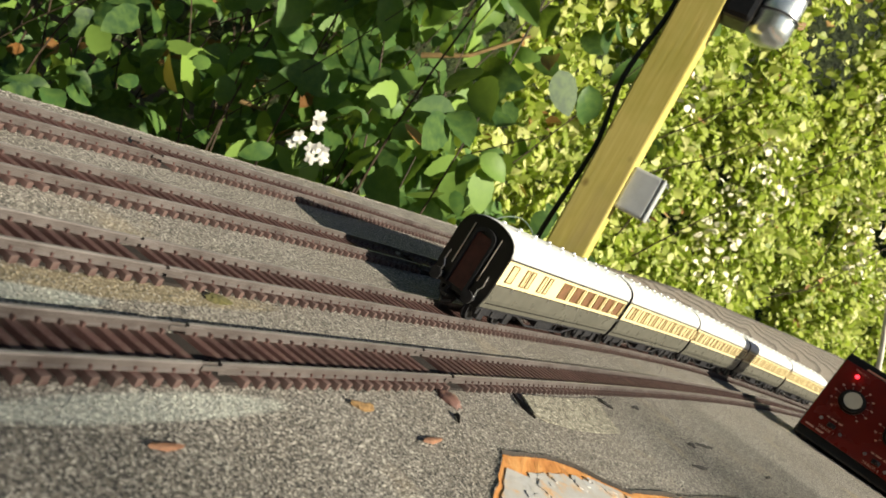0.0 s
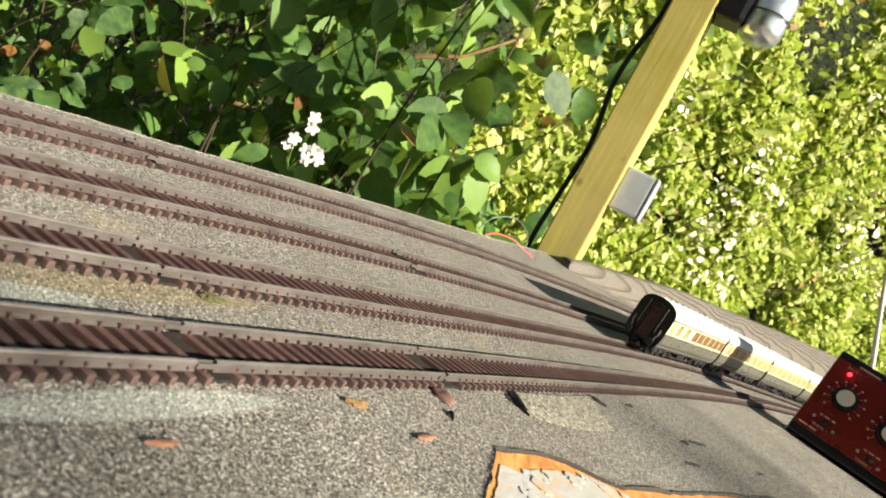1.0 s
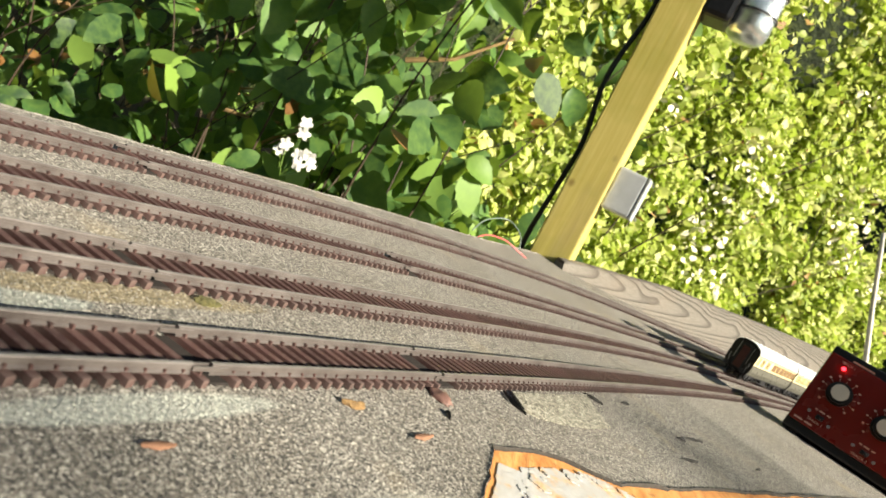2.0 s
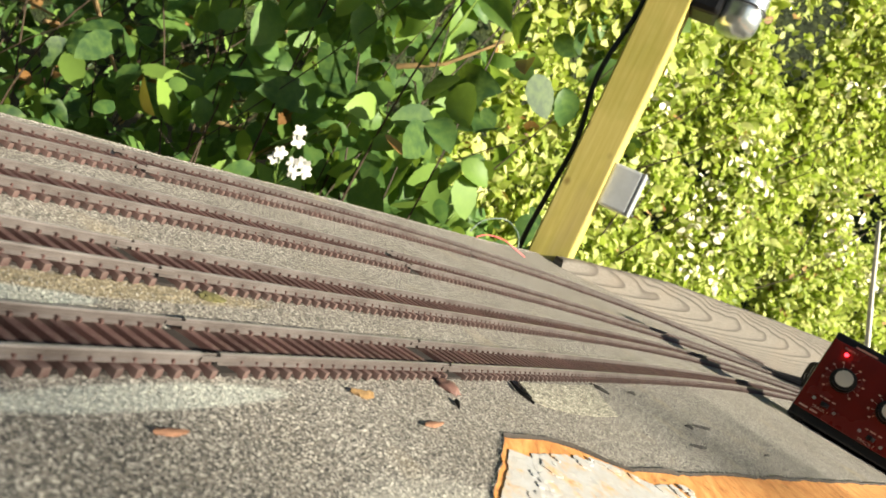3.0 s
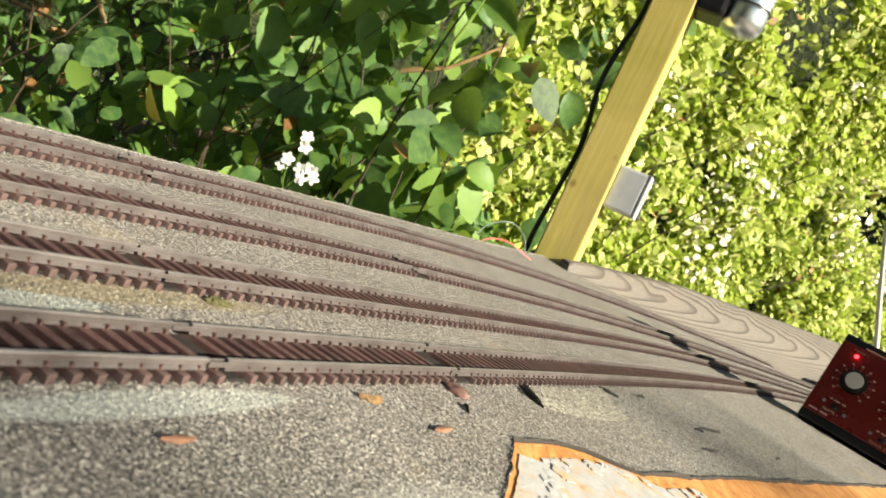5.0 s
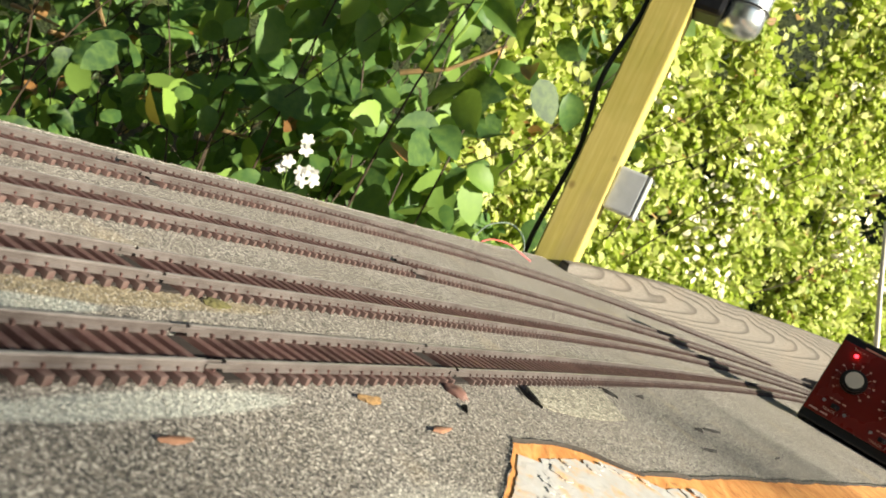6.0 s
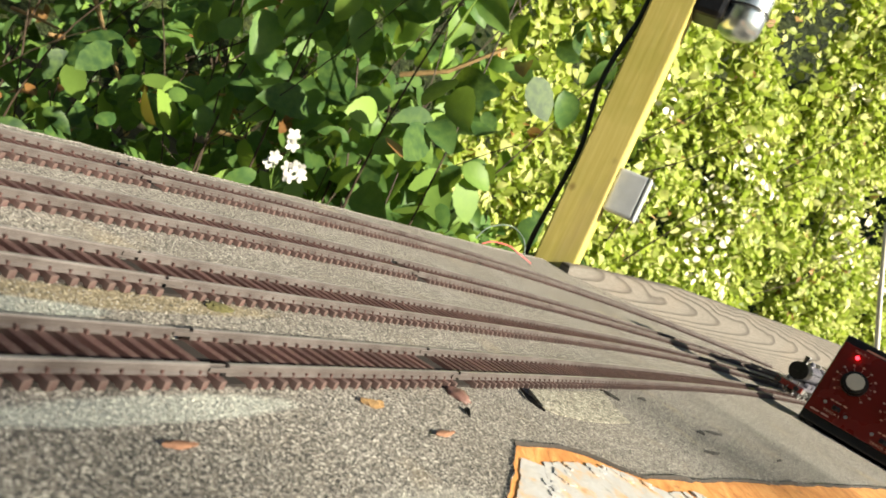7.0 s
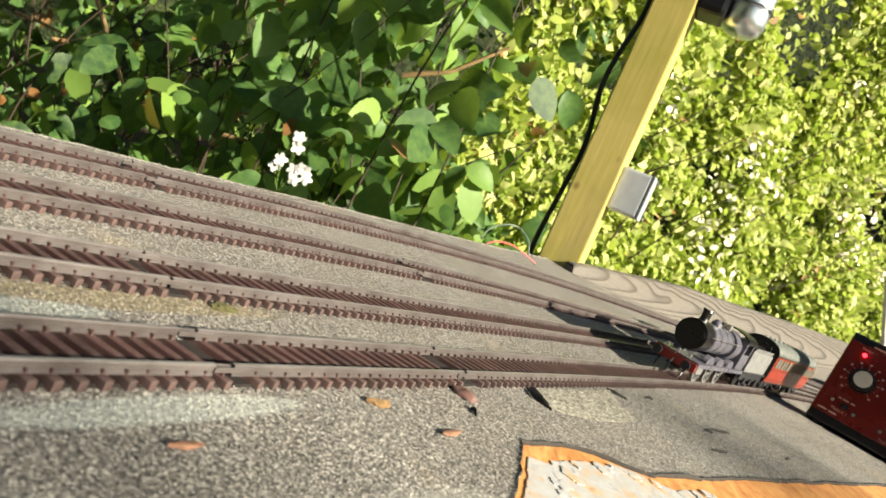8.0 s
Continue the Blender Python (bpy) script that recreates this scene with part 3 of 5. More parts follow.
def cracks():
    """Dark splits where the felt has torn and curled."""
    dark = m_painted("bitumen", (0.014, 0.012, 0.010), 0.8, 0, 0.3, 200, 0.0002)
    for pts in (((0.055, 0.307), (0.058, 0.299), (0.061, 0.2955), (0.066, 0.2935)), ((0.109, 0.388), (0.114, 0.387), (0.121, 0.388)), ((0.188, 0.428), (0.197, 0.434), (0.205, 0.443)),
                ((0.169, 0.374), (0.176, 0.378), (0.182, 0.385)), ((0.140, 0.420), (0.146, 0.424)), ((0.178, 0.415), (0.184, 0.417)), ((0.030, 0.245), (0.032, 0.240)), ((0.25, 0.455), (0.256, 0.462))):
        secs = []
        for k in range(9):
            u = k / 8
            i = min(int(u * (len(pts) - 1)), len(pts) - 2)
            f = u * (len(pts) - 1) - i
            x, y = (pts[i][a] * (1 - f) + pts[i + 1][a] * f for a in (0, 1))
            w = (0.0002 + 0.0007 * math.sin(math.pi * (0.08 + 0.84 * u))) * (1 + 0.4 * noise.noise((x * 900, y * 900, 0)))
            z = 0.0007 + 0.0009 * math.sin(math.pi * u)
            secs.append([Vector((x - w, y + w * 0.4, z * 0.6)), Vector((x, y, z + 0.0006)), Vector((x + w, y - w * 0.4, z * 0.5)), Vector((x, y, 0.0002))])
        bm = bmesh.new()
        loft(bm, secs)
        tagged(part("felt_tear", bm, dark), "dark curled tear in the roofing felt", "tear", "tears in the felt")


def debris():
    """Dead leaf scraps, moss and a lump of old glue."""
    rng = random.Random(11)
    scrap = m_painted("dead_leaf", (0.27, 0.135, 0.08), 0.8, 0, 0.3, 200, 0.0004)
    moss = m_painted("dry_moss", (0.085, 0.078, 0.028), 0.95, 0, 0.5, 500, 0.0008)
    bark = m_painted("brown_scrap", (0.20, 0.12, 0.05), 0.9, 0, 0.5, 500, 0.0008)
    for x, y, l, w, a, mat, nm, lab in (
            (-0.031, 0.136, 0.0075, 0.0022, 48, scrap, "leaf_scrap", "reddish dead leaf scrap on the felt"),
            (0.024, 0.213, 0.0090, 0.0026, 58, scrap, "leaf_scrap", "reddish dead leaf scrap on the felt"),
            (0.000, 0.207, 0.0080, 0.0026, 30, bark, "bark_scrap", "crumpled brown scrap on the felt"),
            (-0.057, 0.2175, 0.0085, 0.0042, 40, moss, "moss_tuft", "tuft of dry moss beside a rail joint"),
            (-0.110, 0.268, 0.0060, 0.0030, 60, moss, "moss_tuft", "tuft of dry moss beside the track"),
            (0.052, 0.420, 0.0050, 0.0022, 20, scrap, "leaf_scrap", "reddish dead leaf scrap on the felt"),
            (0.140, 0.545, 0.0060, 0.0026, 20, bark, "bark_scrap", "crumpled brown scrap on the felt"),
            (0.186, 0.885, 0.0090, 0.0040, 70, scrap, "leaf_scrap", "pale dead leaf scrap by the outer track"),
            (0.095, 0.790, 0.0080, 0.0035, 70, scrap, "leaf_scrap", "pale dead leaf scrap by the outer track")):
        bm = bmesh.new()
        bmesh.ops.create_icosphere(bm, subdivisions=3, radius=1.0)
        k = rng.random() * 50
        for v in bm.verts:
            c = v.co.copy()
            s = 1 + 0.45 * noise.noise(c * 1.6 + Vector((k, 0, 0))) + 0.2 * noise.noise(c * 5 + Vector((0, k, 0)))
            v.co = Vector((c.x * l / 2 * s, c.y * w / 2 * s, 0.0006 + c.z * (0.0006 if mat is scrap else 0.0015) * s + 0.0006 * (c.x * 0.8) ** 2))
        ob = part(nm, bm, mat)
        ob.matrix_basis = pose(x, y, 0, 0, 0, a)
        tagged(ob, lab, nm.split("_")[0] + " scrap", "litter on the felt")
    bm = bmesh.new()
    bmesh.ops.create_icosphere(bm, subdivisions=3, radius=1.0)
    for v in bm.verts:
        c = v.co.copy()
        s = 1 + 0.4 * noise.noise(c * 1.8)
        v.co = Vector((c.x * 0.0042 * s, c.y * 0.0055 * s, max(0.0, c.z) * 0.0022 * s + 0.0003))
    ob = part("dried_glue", bm, m_painted("brown_glue", (0.16, 0.085, 0.07), 0.45, 0, 0.25, 200, 0.0003), smooth=True)
    ob.matrix_basis = pose(0.0265, 0.2555, 0, 0, 0, 55)
    tagged(ob, "lump of dried brown glue at the sleeper ends", "glue")


def feed_wires():
    for nm, lab, c, pts in (("feed_wire", "thin pink insulated wire by the outer track", (0.62, 0.10, 0.10), ((0.028, 0.800, 0.004), (0.040, 0.835, 0.009), (0.062, 0.872, 0.010), (0.080, 0.885, 0.006), (0.097, 0.892, 0.002))),
                            ("feed_wire", "thin grey-green wire looping beside the pink one", (0.13, 0.17, 0.14), ((0.020, 0.86, 0.001), (0.030, 0.90, 0.018), (0.055, 0.93, 0.030), (0.078, 0.93, 0.022), (0.088, 0.925, 0.004)))):
        bm = bmesh.new()
        out = []
        for i in range(len(pts) - 1):
            for k in range(6):
                u = k / 6
                p0, p1, p2, p3 = (Vector(pts[max(0, min(len(pts) - 1, i + d))]) for d in (-1, 0, 1, 2))
                out.append(0.5 * ((2 * p1) + (p2 - p0) * u + (2 * p0 - 5 * p1 + 4 * p2 - p3) * u * u + (3 * p1 - p0 - 3 * p2 + p3) * u**3))
        tube(bm, out + [Vector(pts[-1])], 0.0009, 7)
        tagged(part(nm, bm, m_painted("wire_cover", c, 0.4, 0, 0.1, 100, 0), smooth=True), lab, "wire")


# ---------------------------------------------------------------- controller
def controller():
    """Twin model-train controller with a red face."""
    red = m_painted("dark_red_panel", (0.150, 0.012, 0.008), 0.25, 0, 0.12, 40, 0)
    print_ = m_painted("printed_legend", (0.62, 0.36, 0.28), 0.5, 0, 0.05, 40, 0)
    knobcap = m_painted("pale_knob_cap", (0.60, 0.60, 0.52), 0.35, 0, 0.06, 90, 0)
    W, H, D = 0.150, CTL_H, 0.055
    t = empty("train_controller")
    t.matrix_basis = CTL
    tagged(t, "dark red and black twin model train controller with two knobs", "controller")
    # local: x along the face, z up, face looks to -y
    bm = bmesh.new()
    box(bm, (W, D, H + 0.009), (W / 2, D / 2 + 0.0015, H / 2 - 0.0035), 0.002)
    part("case", bm, BLACK, t)
    bm = bmesh.new()
    box(bm, (W - 0.002, 0.002, H - 0.010), (W / 2, 0, H / 2 - 0.003), 0.0006)
    face = part("face_panel", bm, red, t, "dark red face panel")
    y = -0.0012
    for k, cx in enumerate((0.0285, 0.0785)):
        dz = -0.006 * k
        zc = H * 0.53 + dz
        bm = bmesh.new()
        cyl(bm, 0.0128, 0.004, (cx, y - 0.002, zc), "y", seg=40)
        cyl(bm, 0.0112, 0.012, (cx, y - 0.009, zc), "y", 0.0104, seg=40)
        knob = part("knob", bm, BLACK, t, "black round knob")
        bm = bmesh.new()
        cyl(bm, 0.0085, 0.003, (cx, y - 0.0160, zc), "y", 0.0079, seg=36)
        part("knob_cap", bm, knobcap, knob, "pale grey knob cap")
        for a in range(11):
            an = radians(225 - 27 * a)
            bm = bmesh.new()
            box(bm, (0.0028, 0.0005, 0.0005), (0, 0, 0), 0, Matrix.Translation((cx + 0.0150 * math.cos(an), y, zc + 0.0150 * math.sin(an))) @ Matrix.Rotation(-an, 4, "Y"))
            part("scale_tick", bm, print_, face)
            bm = bmesh.new()
            box(bm, (0.0024, 0.0004, 0.0018), (cx + 0.0190 * math.cos(an), y, zc + 0.0190 * math.sin(an)), 0)
            part("scale_mark", bm, print_, face)
        lettering("TRACK %d" % (k + 1), cx - 0.008, y, H * 0.855 + dz, 0.0036, print_, face)
        lettering("TRACK %d" % (k + 1), cx - 0.004, y, H * 0.105 + dz, 0.0042, print_, face)
        bm = bmesh.new()
        cyl(bm, 0.0021, 0.004, (cx - 0.010, y - 0.0015, H * 0.80 + dz), "y", 0.0014, seg=16)
        part("indicator", bm, m_glow("red_indicator", (1.0, 0.03, 0.05), 2.2) if k == 0 else red, t, "glowing red indicator" if k == 0 else "")
        bm = bmesh.new()
        box(bm, (0.008, 0.004, 0.005), (cx - 0.002, y - 0.001, H * 0.185 + dz), 0.0008)
        sw = part("switch", bm, BLACK, t)
        bm = bmesh.new()
        box(bm, (0.0026, 0.006, 0.003), (cx - 0.001, y - 0.005, H * 0.185 + dz), 0.0006)
        part("switch_lever", bm, DARKMETAL, sw)
        for dx, hz in ((-0.014, 0.20), (0.009, 0.155)):
            bm = bmesh.new()
            cyl(bm, 0.0018, 0.0016, (cx + dx, y - 0.0006, H * hz + dz), "y", seg=14)
            box(bm, (0.0028, 0.0006, 0.0005), (cx + dx, y - 0.0016, H * hz + dz), 0)
            part("panel_screw", bm, STEEL, t)
        for dx, w in ((-0.009, 0.003), (-0.003, 0.006), (0.004, 0.004)):
            bm = bmesh.new()
            box(bm, (w, 0.0004, 0.0016), (cx + dx, y, H * 0.255 + dz), 0)
            part("legend_bar", bm, print_, face)
    for x0, w, z in ((0.010, 0.009, 0.006), (0.0205, 0.008, 0.006), (0.033, 0.022, H - 0.006)):
        bm = bmesh.new()
        box(bm, (w, 0.0004, 0.0018), (x0, y, z), 0)
        part("legend_bar", bm, print_, face)
    for x in (0.012, W - 0.012):
        for d in (0.012, D - 0.012):
            bm = bmesh.new()
            cyl(bm, 0.006, CTL_FOOT - 0.0065 + 0.16 * d, (x, d, -0.0065 - (CTL_FOOT - 0.0065) / 2 - 0.08 * d + 0.08 * d * 2), "z", 0.007, seg=16)
            part("rubber_foot", bm, BLACK, t)


def lettering(text, x, y, z, size, material, parent):
    """Raised printing made with the built-in font, as a mesh."""
    cu = bpy.data.curves.new("lettering", "FONT")
    cu.body, cu.size, cu.extrude, cu.align_x, cu.resolution_u = text, size, 0.0002, "CENTER", 2
    tmp = new("lettering", cu)
    me = bpy.data.meshes.new_from_object(tmp.evaluated_get(bpy.context.evaluated_depsgraph_get()))
    bpy.data.objects.remove(tmp)
    me.materials.clear()
    me.materials.append(material)
    ob = new("lettering", me)
    ob.matrix_basis = Matrix.Translation((x, y, z)) @ Matrix.Rotation(radians(90), 4, "X")
    ob.parent = parent
    return ob


# ---------------------------------------------------------------- rolling stock
COACH_L, COACH_GAP = 0.186, 0.008


def coach_section(y, w, inset=0.0):
    """Cross-section of the roof: from one gutter over to the other."""
    hw = w / 2 - inset
    pts = []
    for k in range(13):
        a = math.pi * k / 12
        pts.append(Vector((hw * math.cos(a), y, 0.0408 + (0.0118 - inset * 0.5) * math.sin(a) ** 0.8)))
    return pts


def wheelset(bm, y, r=0.0068):
    for sx in (-1, 1):
        cyl(bm, r, 0.0024, (sx * GAUGE / 2, y, r), "x", seg=22)
        cyl(bm, r + 0.0009, 0.0007, (sx * (GAUGE / 2 - 0.0012), y, r), "x", seg=22)
    cyl(bm, 0.0013, GAUGE, (0, y, r), "x", seg=8)


def bogie(y, parent):
    bm = bmesh.new()
    for sx in (-1, 1):
        box(bm, (0.0022, 0.040, 0.0040), (sx * 0.0125, y, 0.0082), 0.0004)
        for d in (-1, 1):
            box(bm, (0.0034, 0.006, 0.0065), (sx * 0.0128, y + d * 0.0145, 0.0068), 0.0006)
            box(bm, (0.0026, 0.010, 0.002), (sx * 0.0130, y + d * 0.0145, 0.0110), 0.0004)
        box(bm, (0.003, 0.010, 0.005), (sx * 0.0132, y, 0.0085), 0.0008)
    box(bm, (0.025, 0.012, 0.003), (0, y, 0.0110), 0.0004)
    b = part("bogie", bm, DARKMETAL, parent)
    for d in (-1, 1):
        bm = bmesh.new()
        wheelset(bm, y + d * 0.0145)
        part("wheelset", bm, DARKMETAL, b)


def buffer(x, y, sgn, parent, z=0.0135):
    bm = bmesh.new()
    cyl(bm, 0.0018, 0.006, (x, y + sgn * 0.003, z), "y", seg=14)
    cyl(bm, 0.0034, 0.0011, (x, y + sgn * 0.0065, z), "y", seg=20)
    part("buffer", bm, DARKMETAL, parent)


def coach(name, label, upper, lower, roofing, layout, blinds):
    """Corridor coach, +Y along it; z = 0 at the rail head."""
    L, W = COACH_L, 0.0368
    t = empty(name)
    tagged(t, label, "railway coach")
    # side and end walls: tumblehome body shell
    prof = [(W / 2 - 0.0016, 0.0120), (W / 2 - 0.0003, 0.0175), (W / 2, 0.0240), (W / 2, 0.0262)]
    bm = bmesh.new()
    ring = [(x, z) for x, z in prof] + [(-x, z) for x, z in prof[::-1]]
    loft(bm, [[Vector((x * (0.985 if abs(y) > L / 2 - 0.0015 else 1), y, z)) for x, z in ring] for y in (-L / 2, -L / 2 + 0.003, 0, L / 2 - 0.003, L / 2)])
    part("lower_body", bm, lower, t)
    bm = bmesh.new()
    ring = [(W / 2 - 0.0002, 0.0262), (W / 2 - 0.0002, 0.0405), (-W / 2 + 0.0002, 0.0405), (-W / 2 + 0.0002, 0.0262)]
    loft(bm, [[Vector((x * (0.985 if abs(y) > L / 2 - 0.0015 else 1), y, z)) for x, z in ring] for y in (-L / 2, -L / 2 + 0.003, 0, L / 2 - 0.003, L / 2)])
    ub = part("upper_body", bm, upper, t, "cream window band")
    # roof
    bm = bmesh.new()
    loft(bm, [coach_section(y, W + 0.001, i) for y, i in ((-L / 2 - 0.0006, 0.0022), (-L / 2, 0.0006), (-L / 2 + 0.002, 0), (0, 0), (L / 2 - 0.002, 0), (L / 2, 0.0006), (L / 2 + 0.0006, 0.0022))])
    rf = part("roof", bm, roofing, t, "", smooth=True)
    for sx in (-1, 1):
        bm = bmesh.new()
        box(bm, (0.0008, L, 0.0006), (sx * (W / 2 + 0.0006), 0, 0.0408))
        part("gutter", bm, DARKMETAL, rf)
    k = -0.42
    while k < 0.45:
        for sx in (-1, 1):
            bm = bmesh.new()
            cyl(bm, 0.0016, 0.0016, (sx * 0.005, k * L, 0.0524), "z", 0.0010, seg=10)
            part("roof_vent", bm, roofing, rf)
        k += 0.105
    # windows on both sides
    for sx in (-1, 1):
        y = -L / 2 + 0.006
        n = 0
        for w, gap in layout:
            for _ in range(1):
                bm = bmesh.new()
                box(bm, (0.0006, w, 0.0092), (sx * (W / 2), y + w / 2, 0.0335), 0.0003)
                win = part("window", bm, TAN if n in blinds else (GREYROOF if upper is CRIMSON else WINDOW), ub, "brown blind drawn" if n in blinds else "")
                bm = bmesh.new()
                for dz in (-1, 1):
                    box(bm, (0.0008, w + 0.0010, 0.0005), (sx * (W / 2 + 0.0001), y + w / 2, 0.0335 + dz * 0.0048))
                for dy in (-1, 1):
                    box(bm, (0.0008, 0.0005, 0.0101), (sx * (W / 2 + 0.0001), y + w / 2 + dy * (w / 2 + 0.0002), 0.0335))
                part("window_frame", bm, BROWNTRIM, win)
                if gap > 0.004:
                    bm = bmesh.new()
                    cyl(bm, 0.0003, 0.0022, (sx * (W / 2 + 0.0010), y + w + gap / 2, 0.0255), "z", seg=6)
                    part("door_handle", bm, STEEL, t)
                y += w + gap
                n += 1
        for z in (0.0262, 0.0150):
            bm = bmesh.new()
            box(bm, (0.0005, L - 0.004, 0.0004), (sx * (W / 2 + (0.0001 if z > 0.02 else -0.0007)), 0, z))
            part("waist_line", bm, BLACK, t)
    # ends with gangway
    for sg in (-1, 1):
        bm = bmesh.new()
        pts = [Vector((x, 0, z)) for x, z in ((W / 2 - 0.0018, 0.0118), (W / 2 - 0.0004, 0.02), (W / 2 - 0.0004, 0.0405))]
        arc = [Vector((p.x * 0.97, 0, p.z - 0.0002)) for p in coach_section(0, W + 0.001, 0.0006)][1:-1]
        pts = pts + arc + [Vector((-p.x, 0, p.z)) for p in pts[::-1]]
        loft(bm, [[p + Vector((0, sg * (L / 2 + d), 0)) for p in pts] for d in (-0.0002, 0.0012)])
        e = part("coach_end", bm, BLACK, t, "black coach end")
        bm = bmesh.new()
        outer, inner = [], []
        for ow, oh, lst in ((0.0072, 0.0470, outer), (0.0056, 0.0452, inner)):
            lst += [(ow, 0.0125), (ow, oh - 0.005)]
            for a in range(1, 8):
                an = math.pi * a / 8
                lst.append((ow * math.cos(an), oh - 0.005 + 0.005 * math.sin(an)))
            lst += [(-ow, oh - 0.005), (-ow, 0.0125)]
        y0, y1 = sg * (L / 2 + 0.001), sg * (L / 2 + 0.0032)
        ov = [[bm.verts.new((x, yy, z)) for x, z in outer] for yy in (y0, y1)]
        iv = [[bm.verts.new((x, yy, z)) for x, z in inner] for yy in (y0, y1)]
        for i in range(len(outer) - 1):
            bm.faces.new((ov[0][i], ov[0][i + 1], ov[1][i + 1], ov[1][i]))
            bm.faces.new((iv[0][i], iv[1][i], iv[1][i + 1], iv[0][i + 1]))
            bm.faces.new((ov[1][i], ov[1][i + 1], iv[1][i + 1], iv[1][i]))
        bmesh.ops.recalc_face_normals(bm, faces=bm.faces)
        part("gangway", bm, DARKMETAL, e)
        bm = bmesh.new()
        box(bm, (0.0108, 0.0008, 0.030), (0, sg * (L / 2 + 0.0016), 0.0282), 0.0003)
        part("gangway_door", bm, REDBROWN, e, "dark red gangway door")
        for sx in (-1, 1):
            bm = bmesh.new()
            tube(bm, [(sx * 0.0092, sg * (L / 2 + 0.0022), z) for z in (0.022, 0.030, 0.040, 0.046)], 0.00032, 6)
            part("handrail", bm, STEEL, e)
            bm = bmesh.new()
            tube(bm, [(sx * 0.0128, sg * (L / 2 + 0.002), 0.0125), (sx * 0.0122, sg * (L / 2 + 0.002), 0.0185), (sx * 0.0140, sg * (L / 2 + 0.002), 0.0215), (sx * 0.0136, sg * (L / 2 + 0.002), 0.027)], 0.00035, 6)
            part("pipe", bm, STEEL, e)
            buffer(sx * 0.0115, sg * L / 2, sg, t)
        bm = bmesh.new()
        box(bm, (0.032, 0.0022, 0.0045), (0, sg * (L / 2 - 0.0005), 0.0125), 0.0004)
        part("buffer_beam", bm, BLACK, t)
        bm = bmesh.new()
        tube(bm, [(-0.003, sg * (L / 2 + 0.001), 0.012), (-0.004, sg * (L / 2 + 0.004), 0.006), (-0.001, sg * (L / 2 + 0.005), 0.003), (0.003, sg * (L / 2 + 0.003), 0.006)], 0.0007, 6)
        box(bm, (0.004, 0.010, 0.002), (0, sg * (L / 2 + 0.004), 0.0080), 0.0004)
        part("coupling", bm, BLACK, t)
    # underframe
    bm = bmesh.new()
    for sx in (-1, 1):
        box(bm, (0.0012, L - 0.004, 0.0022), (sx * 0.0145, 0, 0.0112))
        tube(bm, [(sx * 0.0135, -0.045, 0.0105), (sx * 0.0135, -0.026, 0.0050), (sx * 0.0135, 0.026, 0.0050), (sx * 0.0135, 0.045, 0.0105)], 0.0007, 6)
        for y in (-0.014, 0.014):
            box(bm, (0.0010, 0.0012, 0.006), (sx * 0.0135, y, 0.0080))
    part("truss", bm, DARKMETAL, t)
    bm = bmesh.new()
    box(bm, (0.010, 0.024, 0.007), (0.0068, 0.004, 0.0078), 0.0008)
    part("battery_box", bm, DARKMETAL, t)
    bm = bmesh.new()
    cyl(bm, 0.004, 0.018, (-0.006, 0.01, 0.0080), "y", seg=16)
    part("gas_cylinder", bm, DARKMETAL, t)
    bogie(-0.36 * L, t)
    bogie(0.36 * L, t)
    return t


LOCO_L, TENDER_L = 0.146, 0.086
ENGINE = m_painted("grey_black_engine", (0.115, 0.112, 0.135), 0.30, 0.1, 0.35, 140, 0.0001)
TENDERG = m_painted("dull_grey_tender", (0.22, 0.22, 0.215), 0.35, 0.1, 0.25, 140, 0.0001)
BUFFERRED = m_painted("red_buffer_beam", (0.34, 0.035, 0.022), 0.4, 0, 0.15, 200, 0)
CRIMSON = m_painted("crimson_coach_paint", (0.24, 0.032, 0.018), 0.32, 0, 0.12, 150, 0)


